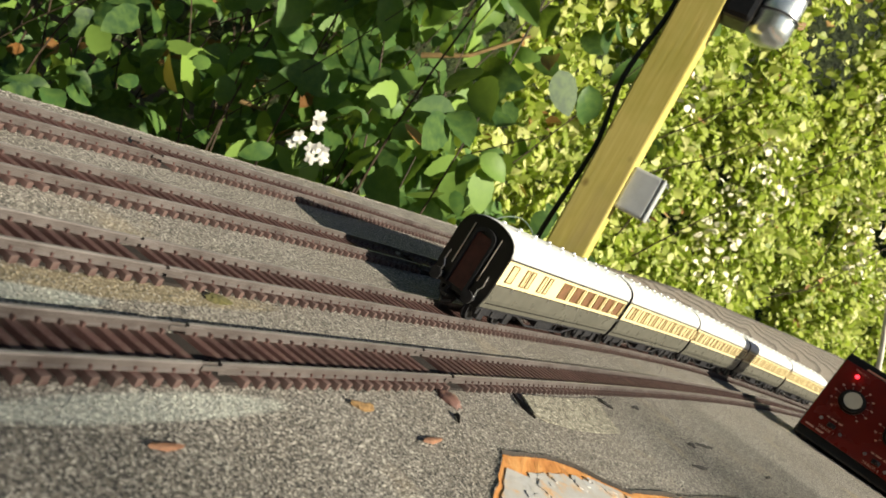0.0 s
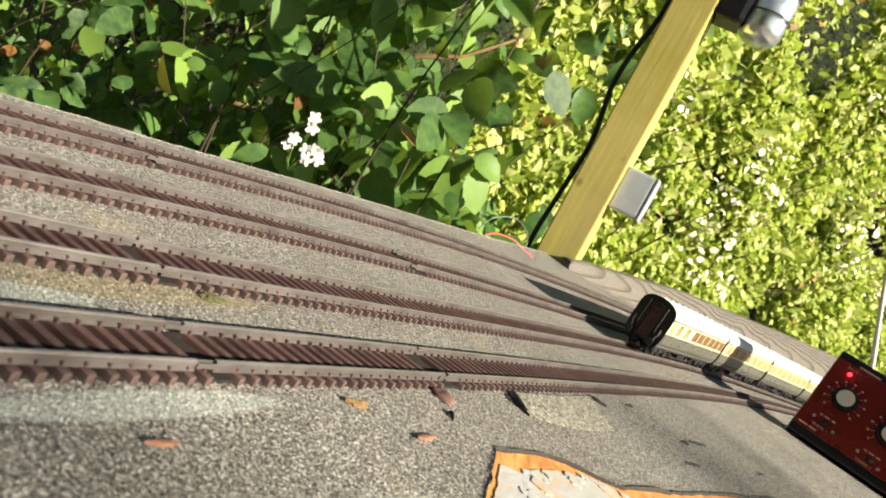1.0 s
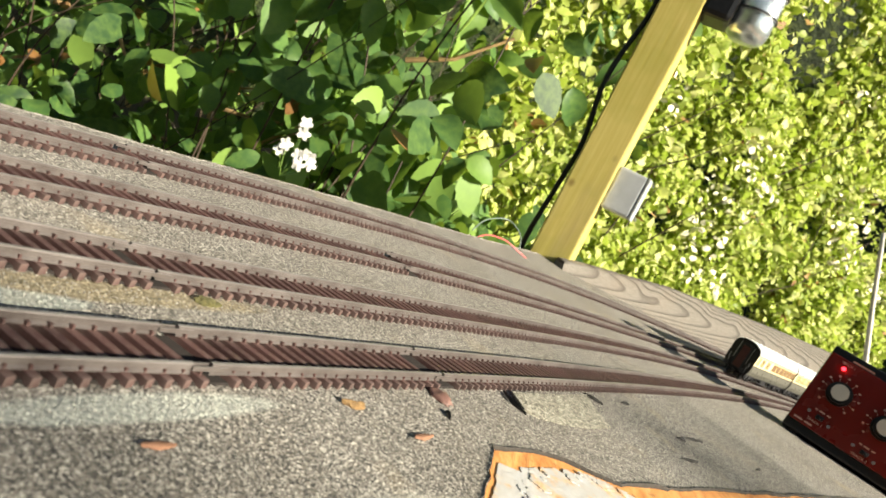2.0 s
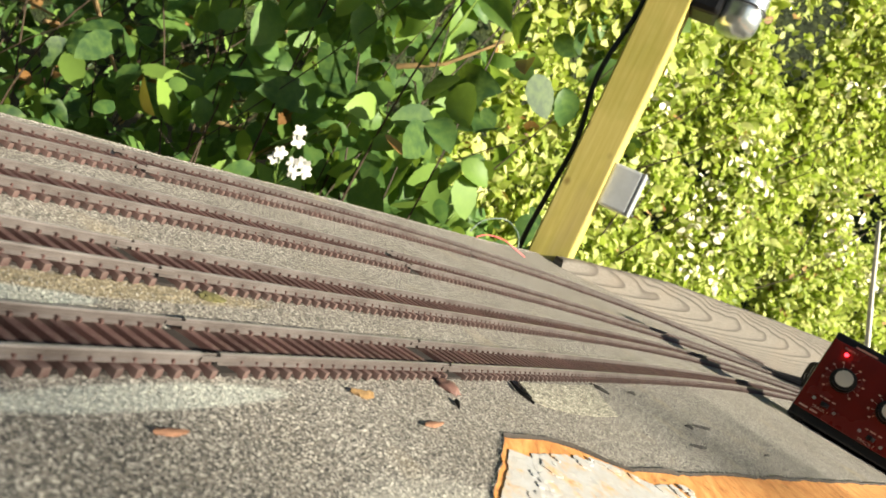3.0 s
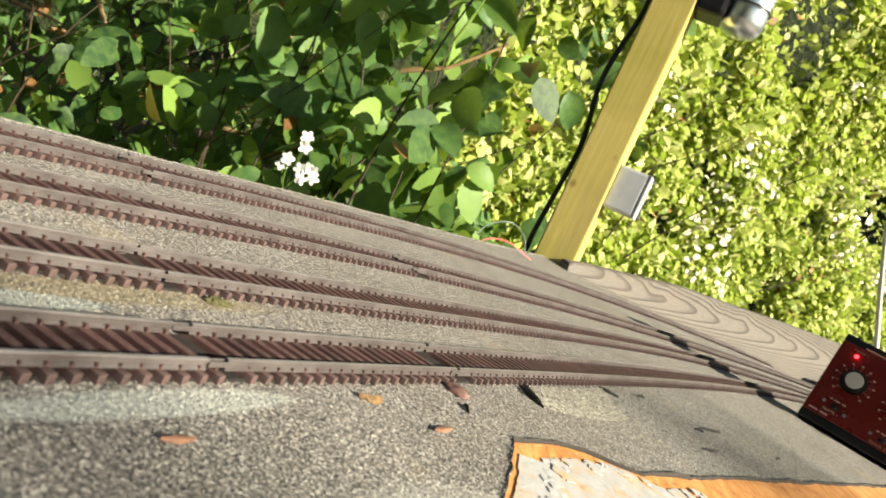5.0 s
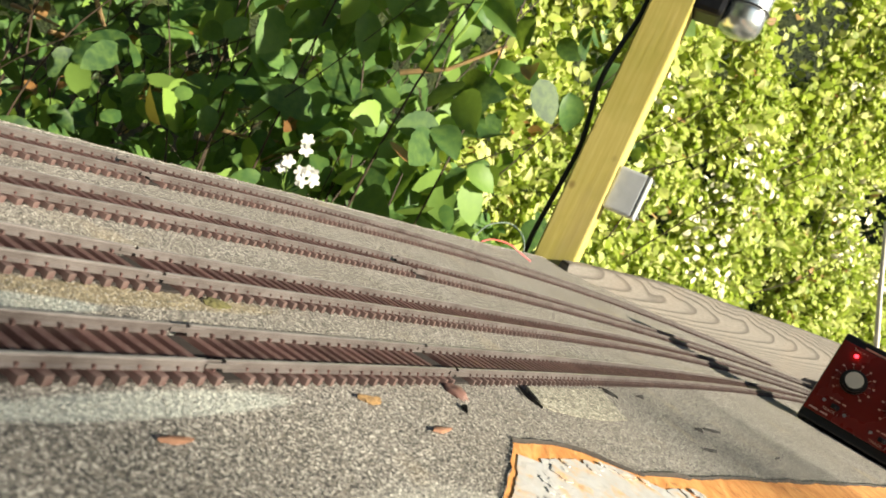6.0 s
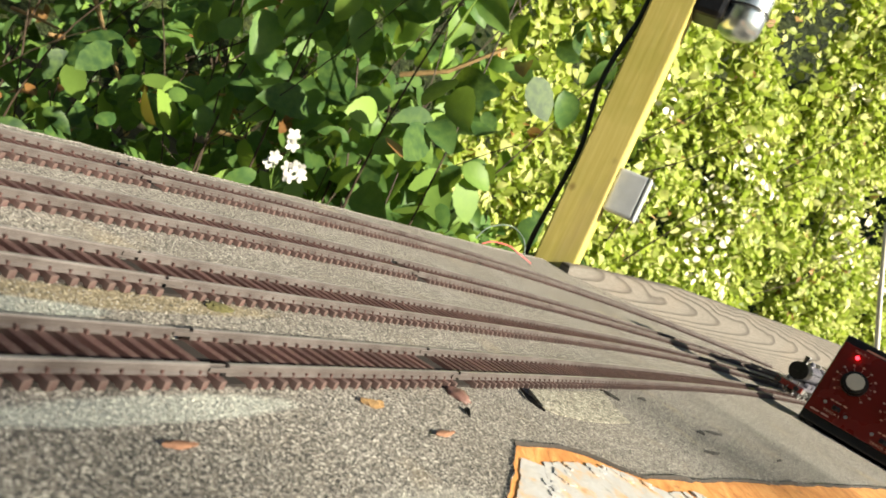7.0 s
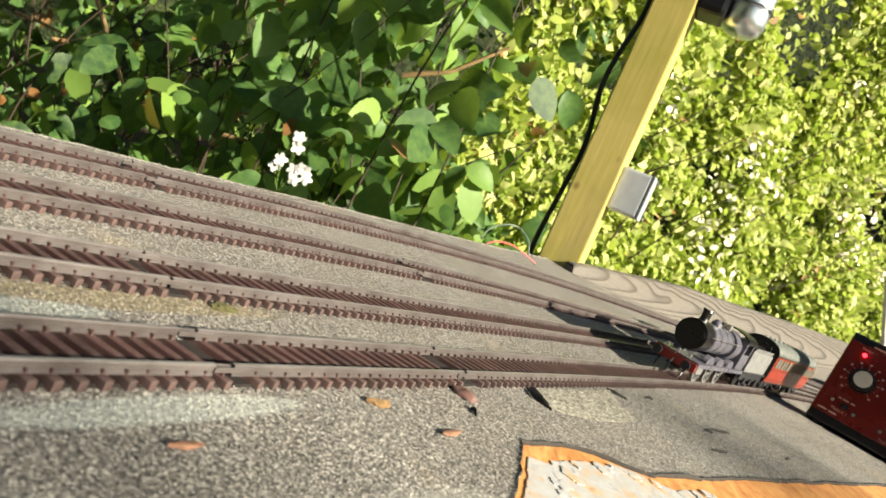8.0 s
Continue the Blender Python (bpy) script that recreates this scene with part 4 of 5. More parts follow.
def locomotive():
    """Small 0-6-0 tender engine; its front looks to -Y, z = 0 at the rail head."""
    L = 0.128
    f = -L / 2
    t = empty("steam_locomotive")
    tagged(t, "black and grey model steam locomotive with red buffer beam", "locomotive")
    bm = bmesh.new()
    cyl(bm, 0.0112, 0.066, (0, f + 0.053, 0.0345), "y", seg=32)
    part("boiler", bm, ENGINE, t, "grey-black boiler", smooth=False)
    bm = bmesh.new()
    cyl(bm, 0.0118, 0.020, (0, f + 0.016, 0.0345), "y", seg=32)
    sb = part("smokebox", bm, BLACK, t)
    bm = bmesh.new()
    cyl(bm, 0.0100, 0.0022, (0, f + 0.0050, 0.0345), "y", 0.0080, seg=28)
    cyl(bm, 0.0014, 0.003, (0, f + 0.003, 0.0345), "y", seg=10)
    box(bm, (0.014, 0.001, 0.0012), (0.001, f + 0.0036, 0.0365))
    box(bm, (0.014, 0.001, 0.0012), (0.001, f + 0.0036, 0.0325))
    part("smokebox_door", bm, BLACK, sb)
    bm = bmesh.new()
    for y in (0.030, 0.046, 0.062, 0.078):
        cyl(bm, 0.0114, 0.0009, (0, f + y, 0.0345), "y", seg=32)
    part("boiler_band", bm, DARKMETAL, t)
    bm = bmesh.new()
    cyl(bm, 0.0040, 0.004, (0, f + 0.016, 0.0470), "z", 0.0032, seg=18)
    cyl(bm, 0.0032, 0.008, (0, f + 0.016, 0.0505), "z", 0.0036, seg=18)
    cyl(bm, 0.0044, 0.0016, (0, f + 0.016, 0.0545), "z", 0.0040, seg=18)
    part("chimney", bm, BLACK, t)
    bm = bmesh.new()
    cyl(bm, 0.0046, 0.004, (0, f + 0.050, 0.0465), "z", 0.0040, seg=18)
    cyl(bm, 0.0040, 0.0025, (0, f + 0.050, 0.0495), "z", 0.0018, seg=18)
    part("dome", bm, ENGINE, t)
    bm = bmesh.new()
    cyl(bm, 0.0016, 0.005, (0.002, f + 0.080, 0.0480), "z", seg=10)
    cyl(bm, 0.0016, 0.005, (-0.002, f + 0.080, 0.0480), "z", seg=10)
    part("safety_valve", bm, STEEL, t)
    # firebox and cab
    bm = bmesh.new()
    loft(bm, [[Vector((0.0135 * math.cos(a) * (1 if math.sin(a) > 0 else 1.0), y, 0.0345 + (0.0125 if math.sin(a) > 0 else 0.014) * math.sin(a))) for a in np.linspace(0, 2 * math.pi, 28, endpoint=False)] for y in (f + 0.082, f + 0.100)])
    part("firebox", bm, ENGINE, t)
    bm = bmesh.new()
    for sx in (-1, 1):
        box(bm, (0.0012, 0.024, 0.014), (sx * 0.0155, f + 0.111, 0.0255), 0.0003)
        box(bm, (0.0012, 0.004, 0.012), (sx * 0.0155, f + 0.101, 0.0385))
        box(bm, (0.0012, 0.002, 0.012), (sx * 0.0155, f + 0.122, 0.0385))
    box(bm, (0.031, 0.0012, 0.026), (0, f + 0.0995, 0.0315))
    part("cab", bm, ENGINE, t)
    bm = bmesh.new()
    secs = []
    for y in (f + 0.096, f + 0.126):
        o = [Vector((0.0172 * math.cos(a), y, 0.0435 + 0.0065 * math.sin(a))) for a in np.linspace(0, math.pi, 14)]
        secs.append(o + [Vector((p.x * 0.96, y, p.z - 0.001)) for p in o[::-1]])
    loft(bm, secs)
    part("cab_roof", bm, BLACK, t)
    # running plate, splashers, buffer beam
    bm = bmesh.new()
    box(bm, (0.0335, L - 0.004, 0.0012), (0, 0.001, 0.0175), 0.0002)
    for sx in (-1, 1):
        box(bm, (0.0010, L - 0.004, 0.0022), (sx * 0.0163, 0.001, 0.0162))
    part("running_plate", bm, ENGINE, t)
    for sx in (-1, 1):
        for y in (0.036, 0.062, 0.090):
            bm = bmesh.new()
            pts = [Vector((0, f + y + 0.0095 * math.cos(a), 0.0180 + 0.0062 * math.sin(a))) for a in np.linspace(0, math.pi, 12)]
            loft(bm, [[p + Vector((sx * x, 0, 0)) for p in pts] for x in (0.0095, 0.0140)])
            part("splasher", bm, ENGINE, t)
        bm = bmesh.new()
        tube(bm, [(sx * 0.0132, f + y, 0.0385) for y in (0.012, 0.05, 0.097)], 0.0004, 6)
        part("handrail", bm, STEEL, t)
        buffer(sx * 0.0115, f, -1, t, 0.0138)
        bm = bmesh.new()
        tube(bm, [(sx * 0.010, f + 0.002, 0.010), (sx * 0.010, f - 0.001, 0.005), (sx * 0.0095, f - 0.002, 0.002)], 0.0007, 6)
        part("guard_iron", bm, DARKMETAL, t)
        bm = bmesh.new()
        box(bm, (0.004, 0.014, 0.007), (sx * 0.0135, f + 0.018, 0.0125), 0.0015)
        part("cylinder_cover", bm, TENDERG, t)
    bm = bmesh.new()
    box(bm, (0.0335, 0.0018, 0.0066), (0, f + 0.001, 0.0135), 0.0003)
    bb = part("buffer_beam", bm, BUFFERRED, t, "red buffer beam")
    bm = bmesh.new()
    tube(bm, [(0, f, 0.013), (0, f - 0.004, 0.010), (0, f - 0.005, 0.006), (0, f - 0.003, 0.004)], 0.0007, 6)
    part("coupling_hook", bm, DARKMETAL, bb)
    for x in (-0.009, 0.0, 0.009):
        bm = bmesh.new()
        box(bm, (0.002, 0.002, 0.004), (x, f + 0.001, 0.0200), 0.0004)
        part("lamp_iron", bm, STEEL, t)
    bm = bmesh.new()
    box(bm, (0.012, L - 0.012, 0.008), (0, 0, 0.0110), 0.001)
    part("chassis", bm, BLACK, t)
    for y in (0.036, 0.062, 0.090):
        for sx in (-1, 1):
            wheel = driving_wheel(sx, t)
            wheel.matrix_basis = pose(sx * GAUGE / 2, f + y, 0.0098)
            WHEELS.append((wheel, 0.0098))
    for ob in list(t.children_recursive):
        if ob.data and not ob.name.startswith("driving_wheel"):
            ob.data.transform(Matrix.Scale(LOCO_L / L, 4, (0, 1, 0)))
    for wheel, _ in WHEELS:
        p = wheel.matrix_basis.translation
        wheel.matrix_basis = pose(p.x, p.y * LOCO_L / L, p.z)
    return t


WHEELS = []


def driving_wheel(sx, parent):
    """Spoked wheel turning about its own X axis."""
    r = 0.0098
    bm = bmesh.new()
    secs = [(r, -0.0012), (r, 0.0012), (r - 0.0014, 0.0012), (r - 0.0014, -0.0012)]
    n = 28
    rows = [[bm.verts.new((x, q * math.cos(2 * math.pi * k / n), q * math.sin(2 * math.pi * k / n))) for q, x in secs] for k in range(n)]
    for k in range(n):
        a, b = rows[k], rows[(k + 1) % n]
        for j in range(4):
            bm.faces.new((a[j], a[(j + 1) % 4], b[(j + 1) % 4], b[j]))
    for k in range(12):
        box(bm, (0.0012, 0.0008, r - 0.001), (0, 0, (r - 0.001) / 2), 0, Matrix.Rotation(2 * math.pi * k / 12, 4, "X"))
    cyl(bm, 0.0022, 0.0026, (0, 0, 0), "x", seg=14)
    cyl(bm, 0.0011, 0.0046, (sx * 0.0012, 0, 0.0046), "x", seg=10)
    bmesh.ops.recalc_face_normals(bm, faces=bm.faces)
    return part("driving_wheel", bm, TENDERG, parent)


def tender():
    L = TENDER_L
    t = empty("locomotive_tender")
    tagged(t, "dull grey model locomotive tender with a dark coal load", "tender")
    bm = bmesh.new()
    box(bm, (0.031, L - 0.006, 0.020), (0, 0.001, 0.0275), 0.0008)
    part("tank", bm, TENDERG, t)
    bm = bmesh.new()
    for sx in (-1, 1):
        loft(bm, [[Vector((sx * (0.0150 + a * 0.0016), y, 0.0375 + a * 0.004)) for a in (0, 1)] + [Vector((sx * (0.0142 + a * 0.0016), y, 0.0375 + a * 0.004)) for a in (1, 0)] for y in (-L / 2 + 0.004, L / 2 - 0.012)])
    part("coal_rail", bm, TENDERG, t)
    bm = bmesh.new()
    bmesh.ops.create_grid(bm, x_segments=14, y_segments=28, size=0.5)
    for v in bm.verts:
        v.co = Vector((v.co.x * 0.027, v.co.y * (L - 0.02), 0.0385 + 0.004 * noise.noise((v.co.x * 14, v.co.y * 20, 0)) + 0.003 * (1 - (2 * v.co.x) ** 2)))
    part("coal", bm, BLACK, t)
    bm = bmesh.new()
    box(bm, (0.0335, L, 0.0014), (0, 0, 0.0170), 0.0002)
    for sx in (-1, 1):
        box(bm, (0.0014, L - 0.004, 0.0070), (sx * 0.0145, 0, 0.0128), 0.0003)
        for y in (-0.023, 0, 0.023):
            box(bm, (0.0032, 0.006, 0.006), (sx * 0.0152, y, 0.0088), 0.0006)
    part("underframe", bm, DARKMETAL, t)
    for y in (-0.023, 0, 0.023):
        bm = bmesh.new()
        wheelset(bm, y, 0.0068)
        part("wheelset", bm, DARKMETAL, t)
    bm = bmesh.new()
    box(bm, (0.006, 0.008, 0.0016), (0, -L / 2 - 0.002, 0.010))
    part("drawbar", bm, BLACK, t)
    return t


# ---------------------------------------------------------------- plants
def leaf_blade(ys, ws):
    """Pointed oval blade, folded along its rib; unit length along +Y."""
    vs, fs = [], []
    for y, w in zip(ys, ws):
        drop = -0.30 * (y - 0.3) ** 2
        vs += [(-w, y, 0.26 * w + drop), (0, y, drop), (w, y, 0.26 * w + drop)]
    for k in range(len(ys) - 1):
        a = 3 * k
        fs += [(a, a + 1, a + 4, a + 3), (a + 1, a + 2, a + 5, a + 4)]
    return np.array(vs), np.array(fs)


BLADE = leaf_blade((0.0, 0.10, 0.18, 0.30, 0.38, 0.50, 0.58, 0.70, 0.77, 0.88, 1.0), (0.015, 0.20, 0.26, 0.325, 0.310, 0.325, 0.285, 0.265, 0.205, 0.13, 0.0))
SMALL_BLADE = leaf_blade((0.0, 0.25, 0.60, 1.0), (0.03, 0.31, 0.29, 0.0))


def leaves(places, ways, sizes, rng, facing=None, blade=None):
    """Vertices and faces of many blades; each points along its way, face turned roughly to `facing`."""
    n = len(places)
    ways = ways / np.linalg.norm(ways, axis=1)[:, None]
    up = rng.normal(0, 0.55, (n, 3)) + (np.array(facing) if facing is not None else np.array((0, 0, 1.0)))
    x = np.cross(ways, up)
    x /= np.linalg.norm(x, axis=1)[:, None] + 1e-9
    z = np.cross(x, ways)
    wide = rng.uniform(0.75, 1.15, n)[:, None, None]
    bv, bf = blade or BLADE
    curl = rng.uniform(-0.6, 1.8, n)[:, None, None]
    V = (places[:, None, :] + sizes[:, None, None] * (bv[None, :, :1] * wide * x[:, None, :] + bv[None, :, 1:2] * ways[:, None, :] + bv[None, :, 2:] * curl * z[:, None, :]))
    F = bf[None] + (len(bv) * np.arange(n))[:, None, None]
    return V.reshape(-1, 3), F.reshape(-1, 4)


STEM = m_painted("brown_stem", (0.045, 0.028, 0.015), 0.7, 0, 0.4, 60, 0.0005)
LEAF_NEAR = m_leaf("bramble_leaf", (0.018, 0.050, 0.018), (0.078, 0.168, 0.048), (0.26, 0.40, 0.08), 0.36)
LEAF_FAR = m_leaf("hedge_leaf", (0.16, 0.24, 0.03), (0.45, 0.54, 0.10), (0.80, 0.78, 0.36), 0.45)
LEAF_DRY = m_leaf("dry_leaf", (0.16, 0.07, 0.02), (0.30, 0.15, 0.05), (0.42, 0.26, 0.12), 0.2)
PETAL = m_painted("white_petal", (0.80, 0.79, 0.74), 0.6, 0, 0.05, 200, 0)


def bush(name, label, centre, radii, n, size, material, seed, canes=10, droop=0.7, dry=0.005, facing=(-0.1, -0.9, 0.35)):
    """Arching canes clothed in leaves, in groups of three to five, with gaps between."""
    rng = np.random.RandomState(seed)
    t = empty(name, (centre[0], centre[1], -0.95))
    tagged(t, label, "bush")
    base = np.array((centre[0], centre[1], -0.95))
    bm = bmesh.new()
    P, Wy, S = [], [], []
    per = max(1, n // (canes * 22))
    for c in range(canes):
        foot = np.array((rng.uniform(-0.7, 0.7) * radii[0], rng.uniform(-0.5, 0.7) * radii[1], 0.0))
        tip = np.array((centre[0], centre[1], centre[2])) - base + rng.uniform(-1, 1, 3) * np.array(radii)
        mid = (foot + tip) / 2 + np.array((rng.uniform(-0.2, 0.2), rng.uniform(-0.2, 0.2), 0.25 * radii[2]))
        cane = [foot * (1 - u) ** 2 + 2 * u * (1 - u) * mid + tip * u**2 for u in np.linspace(0, 1, 14)]
        tube(bm, cane, rng.uniform(0.002, 0.004), 5, 0.35)
        for k in range(12):
            u = 0.12 + 0.88 * (k + rng.rand()) / 12
            p = foot * (1 - u) ** 2 + 2 * u * (1 - u) * mid + tip * u**2
            for _ in range(per):
                side = rng.normal(0, 1, 3)
                side /= np.linalg.norm(side)
                q = p + side * rng.uniform(0.02, 0.16) * (0.5 + size / 0.07)
                tw = side + np.array((0, -0.3, -droop))
                tw = tw + rng.normal(0, 0.45, 3)
                tw /= np.linalg.norm(tw)
                across = np.cross(tw, np.array((-0.1, -0.9, 0.35)))
                big = size * rng.uniform(0.5, 1.25)
                if rng.rand() < 0.45:
                    P.append(q)
                    Wy.append(tw)
                    S.append(big)
                else:
                    for turn, grow in ((0.0, 1.0), (1.3, 0.8), (-1.3, 0.8)):
                        P.append(q + (tw * 0.25 if turn == 0 else 0.0) * big)
                        Wy.append(tw + across * turn)
                        S.append(big * grow)
    part("brushwood", bm, STEM, t)["kind"] = "stuff"
    P, Wy, S = np.array(P), np.array(Wy), np.array(S)
    dryk = rng.rand(len(P)) < dry
    for sel, mat, nm in ((~dryk, material, "leaves"), (dryk, LEAF_DRY, "dry_leaves")):
        if sel.any():
            v, f = leaves(P[sel], Wy[sel], S[sel], rng, facing)
            ob = pydata(nm, v, f, mat, t, smooth=True)
            ob["kind"] = "stuff"
    return t


def hedge(name, label, x0, x1, y0, depth, z0, z1, n, size, material, seed, dry=0.015, slope=0.0):
    """A leafy bank: leaves crowd a lumpy front with holes in it."""
    rng = np.random.RandomState(seed)
    t = empty(name, ((x0 + x1) / 2, y0 + depth / 2, -0.95))
    tagged(t, label, "hedge")
    c = np.array(((x0 + x1) / 2, y0 + depth / 2, -0.95))
    P = []
    while len(P) < n:
        x, z, d = rng.uniform(x0, x1), rng.uniform(z0, z1), abs(rng.normal(0, 0.45))
        lump = noise.noise((x * 1.3, z * 1.3, seed)) + 0.6 * noise.noise((x * 3.5, z * 3.5, seed + 3.0))
        if lump < -0.26 and rng.rand() < 0.88:
            continue
        y = y0 + slope * max(0.0, x - x0) + depth * (0.45 - 0.45 * lump + 0.5 * d)
        P.append((x, y, z))
    P = np.array(P) - c
    W = rng.normal(0, 0.8, (n, 3)) + np.array((0.1, -0.5, -0.25))
    S = size * rng.uniform(0.5, 1.3, n)
    dryk = rng.rand(n) < dry
    for sel, mat, nm in ((~dryk, material, "leaves"), (dryk, LEAF_DRY, "dry_leaves")):
        v, f = leaves(P[sel], W[sel], S[sel], rng, (0.75, -0.7, 0.3), SMALL_BLADE)
        ob = pydata(nm, v, f, mat, t, smooth=True)
        ob["kind"] = "stuff"
    bm = bmesh.new()
    for _ in range(40):
        x, z = rng.uniform(x0, x1), rng.uniform(z0, z1 - 0.3)
        p = np.array((x, y0 + slope * max(0.0, x - x0) + depth * rng.uniform(0.1, 0.6), z)) - c
        d = np.array((rng.uniform(-0.4, 0.4), rng.uniform(-0.2, 0.1), rng.uniform(0.2, 0.6)))
        tube(bm, [p, p + d * 0.5 + rng.normal(0, 0.03, 3), p + d], 0.004, 5, 0.4)
    part("brushwood", bm, STEM, t)["kind"] = "stuff"
    return t


def flower_spray(x, y, z):
    """White bramble blossom on a short stalk."""
    t = empty("blossom_spray", (x, y, z))
    tagged(t, "spray of small white blossom on the bramble", "flower")
    rng = random.Random(3)
    spots = [(0, 0, 0.02), (0.004, 0, 0.005), (-0.012, 0, -0.022), (-0.018, 0.005, -0.034), (0.012, 0, -0.028), (0.030, 0, -0.022), (0.033, 0.004, -0.032), (0.018, 0, -0.040), (0.022, 0, -0.022)]
    bm = bmesh.new()
    for px, py, pz in spots:
        tube(bm, [(0.0, 0.01, -0.07), (px * 0.4, py + 0.006, -0.05 + pz * 0.3), (px, py + 0.003, pz)], 0.0007, 5)
    part("stalk", bm, LEAF_NEAR, t)["kind"] = "stuff"
    for px, py, pz in spots:
        bm = bmesh.new()
        a0 = rng.random() * 6
        for k in range(5):
            a = a0 + 2 * math.pi * k / 5
            m = Matrix.Translation((px, py, pz)) @ Matrix.Rotation(a, 4, "Y") @ Matrix.Rotation(radians(rng.uniform(-35, 10)), 4, "X")
            vs = [bm.verts.new(m @ Vector(p)) for p in ((-0.001, 0, 0), (-0.0042, -0.001, 0.006), (-0.002, -0.002, 0.0105), (0.002, -0.002, 0.0105), (0.0042, -0.001, 0.006), (0.001, 0, 0))]
            bm.faces.new(vs)
        part("blossom", bm, PETAL, t)
    return t


def blossom_drift():
    """Pale flowers scattered over the sunlit hedge."""
    rng = np.random.RandomState(21)
    P = []
    while len(P) < 700:
        x, z = rng.uniform(0.1, 3.2), rng.uniform(-0.6, 1.8)
        if noise.noise((x * 2.2, z * 2.2, 8)) > 0.22:
            P.append((x, 2.50 + 0.8 * (x + 0.2) + 0.25 * rng.rand() - 0.1 * noise.noise((x, z, 0)), z))
    P = np.array(P)
    v, f = leaves(P, rng.normal(0, 1, P.shape) + np.array((0, -0.6, 0.3)), rng.uniform(0.02, 0.05, len(P)), rng, (0.2, -0.9, 0.3))
    tagged(pydata("hedge_blossom", v, f, m_painted("cream_petal", (0.78, 0.74, 0.55), 0.6, 0, 0.1, 50, 0)), "pale cream blossom over the sunlit hedge", "blossom", kind="stuff")


def far_bank():
    """Overgrown bank that closes the garden behind the hedges and round the camera."""
    g = Nodes("overgrown_bank", 0.9)
    g.base(g.ramp(g.noise(9, 7, 0.7), (0.30, (0.010, 0.015, 0.005)), (0.5, (0.03, 0.048, 0.010)), (0.68, (0.09, 0.11, 0.02)), (0.8, (0.06, 0.04, 0.015))))
    g.bump(g.noise(14, 6), 0.15)
    vs, fs, n, m = [], [], 96, 14
    for i in range(n):
        a = 2 * math.pi * i / n
        for j in range(m + 1):
            u = j / m
            r = 8.0 + 0.9 * u + 0.5 * noise.noise((math.cos(a) * 3, math.sin(a) * 3, u * 3))
            top = 4.5 if math.cos(a - SUN_AZ) < 0.55 else 0.9
            vs.append((r * math.sin(a), r * math.cos(a), -1.0 + (top + 1.0) * u + 0.25 * noise.noise((a * 4, u * 4, 2))))
    for i in range(n):
        for j in range(m):
            a, b = i * (m + 1) + j, ((i + 1) % n) * (m + 1) + j
            fs.append((a, b, b + 1, a + 1))
    tagged(pydata("garden_bank", vs, fs, g.mat, smooth=True), "overgrown green bank closing the garden", "bank", kind="structure")


def shade_shrub():
    """Tall shrub added out of the camera's sight, towards the sun: two leafy sprays placed to shade the felt softly.
    """
    rng = np.random.RandomState(31)
    t = empty("tall_shrub", (5.9, -2.7, -0.95))
    tagged(t, "unseen leafy shrub added to shade the felt beside the near track", "shrub")
    sd = np.array((math.sin(SUN_AZ) * math.cos(SUN_EL), math.cos(SUN_AZ) * math.cos(SUN_EL), math.sin(SUN_EL)))
    base = np.array((5.9, -2.7, -0.95))
    P = []
    for a, b, wide, n, far in (((0.15, 0.40), (0.30, 0.49), 0.022, 44, 6.6), ((-0.075, 0.090), (-0.015, 0.118), 0.02, 14, 6.4)):
        a, b = np.array((*a, 0.0)), np.array((*b, 0.0))
        for _ in range(n):
            P.append(a + (b - a) * rng.rand() + rng.normal(0, wide, 3) + sd * (far + rng.uniform(-0.3, 0.3)) - base)
    P = np.array(P)
    v, f = leaves(P, rng.normal(0, 1, P.shape), rng.uniform(0.022, 0.040, len(P)), rng, (0.6, -0.3, 0.5))
    pydata("leaves", v, f, LEAF_NEAR, t)["kind"] = "stuff"
    bm = bmesh.new()
    for lo, hi in ((0, 44), (44, 58)):
        q = P[lo:hi].mean(0)
        foot = np.array((0.002 * lo, 0.0, 0.0))
        tube(bm, [foot, foot * 0.45 + q * 0.5 + np.array((0.1, -0.3, 0.1)), q], 0.008, 6, 0.3)
    part("branches", bm, STEM, t)


def pale_stem():
    """Bleached dead stem standing before the hedge."""
    bm = bmesh.new()
    tube(bm, [(1.52, 1.92, -0.95), (1.36, 1.91, -0.45), (1.20, 1.90, -0.02), (1.10, 1.90, 0.175), (1.05, 1.90, 0.27), (0.99, 1.90, 0.391), (0.965, 1.90, 0.44)], 0.009, 8, 0.6)
    tagged(part("garden_cane", bm, m_painted("bleached_stem", (0.60, 0.57, 0.50), 0.7, 0, 0.2, 40, 0.0006), smooth=True), "pale bleached garden cane before the hedge", "cane")


def leaf_litter():
    """Dry brown stems and bleached grass lying tangled low behind the baseboard."""
    tan = m_painted("dry_tan_stalk", (0.34, 0.22, 0.10), 0.8, 0, 0.4, 30, 0.0006)
    rng = random.Random(17)
    t = empty("dry_stalk_tangle", (-0.7, 1.7, -0.95))
    tagged(t, "tangle of dry tan stalks under the bramble", "dry stalks")
    for k in range(30):
        x, y, z = rng.uniform(-0.75, 0.45), rng.uniform(-0.1, 0.5), rng.uniform(0.65, 1.55)
        a, l = rng.uniform(-0.9, 0.9), rng.uniform(0.10, 0.35)
        d = Vector((math.cos(a) * l, rng.uniform(-0.1, 0.1), math.sin(a) * l))
        p = Vector((x, y, z))
        bm = bmesh.new()
        tube(bm, [p, p + d * 0.5 + Vector((0, 0, rng.uniform(-0.03, 0.03))), p + d], rng.uniform(0.0015, 0.0075), 6, 0.5)
        part("stalk", bm, tan, t)


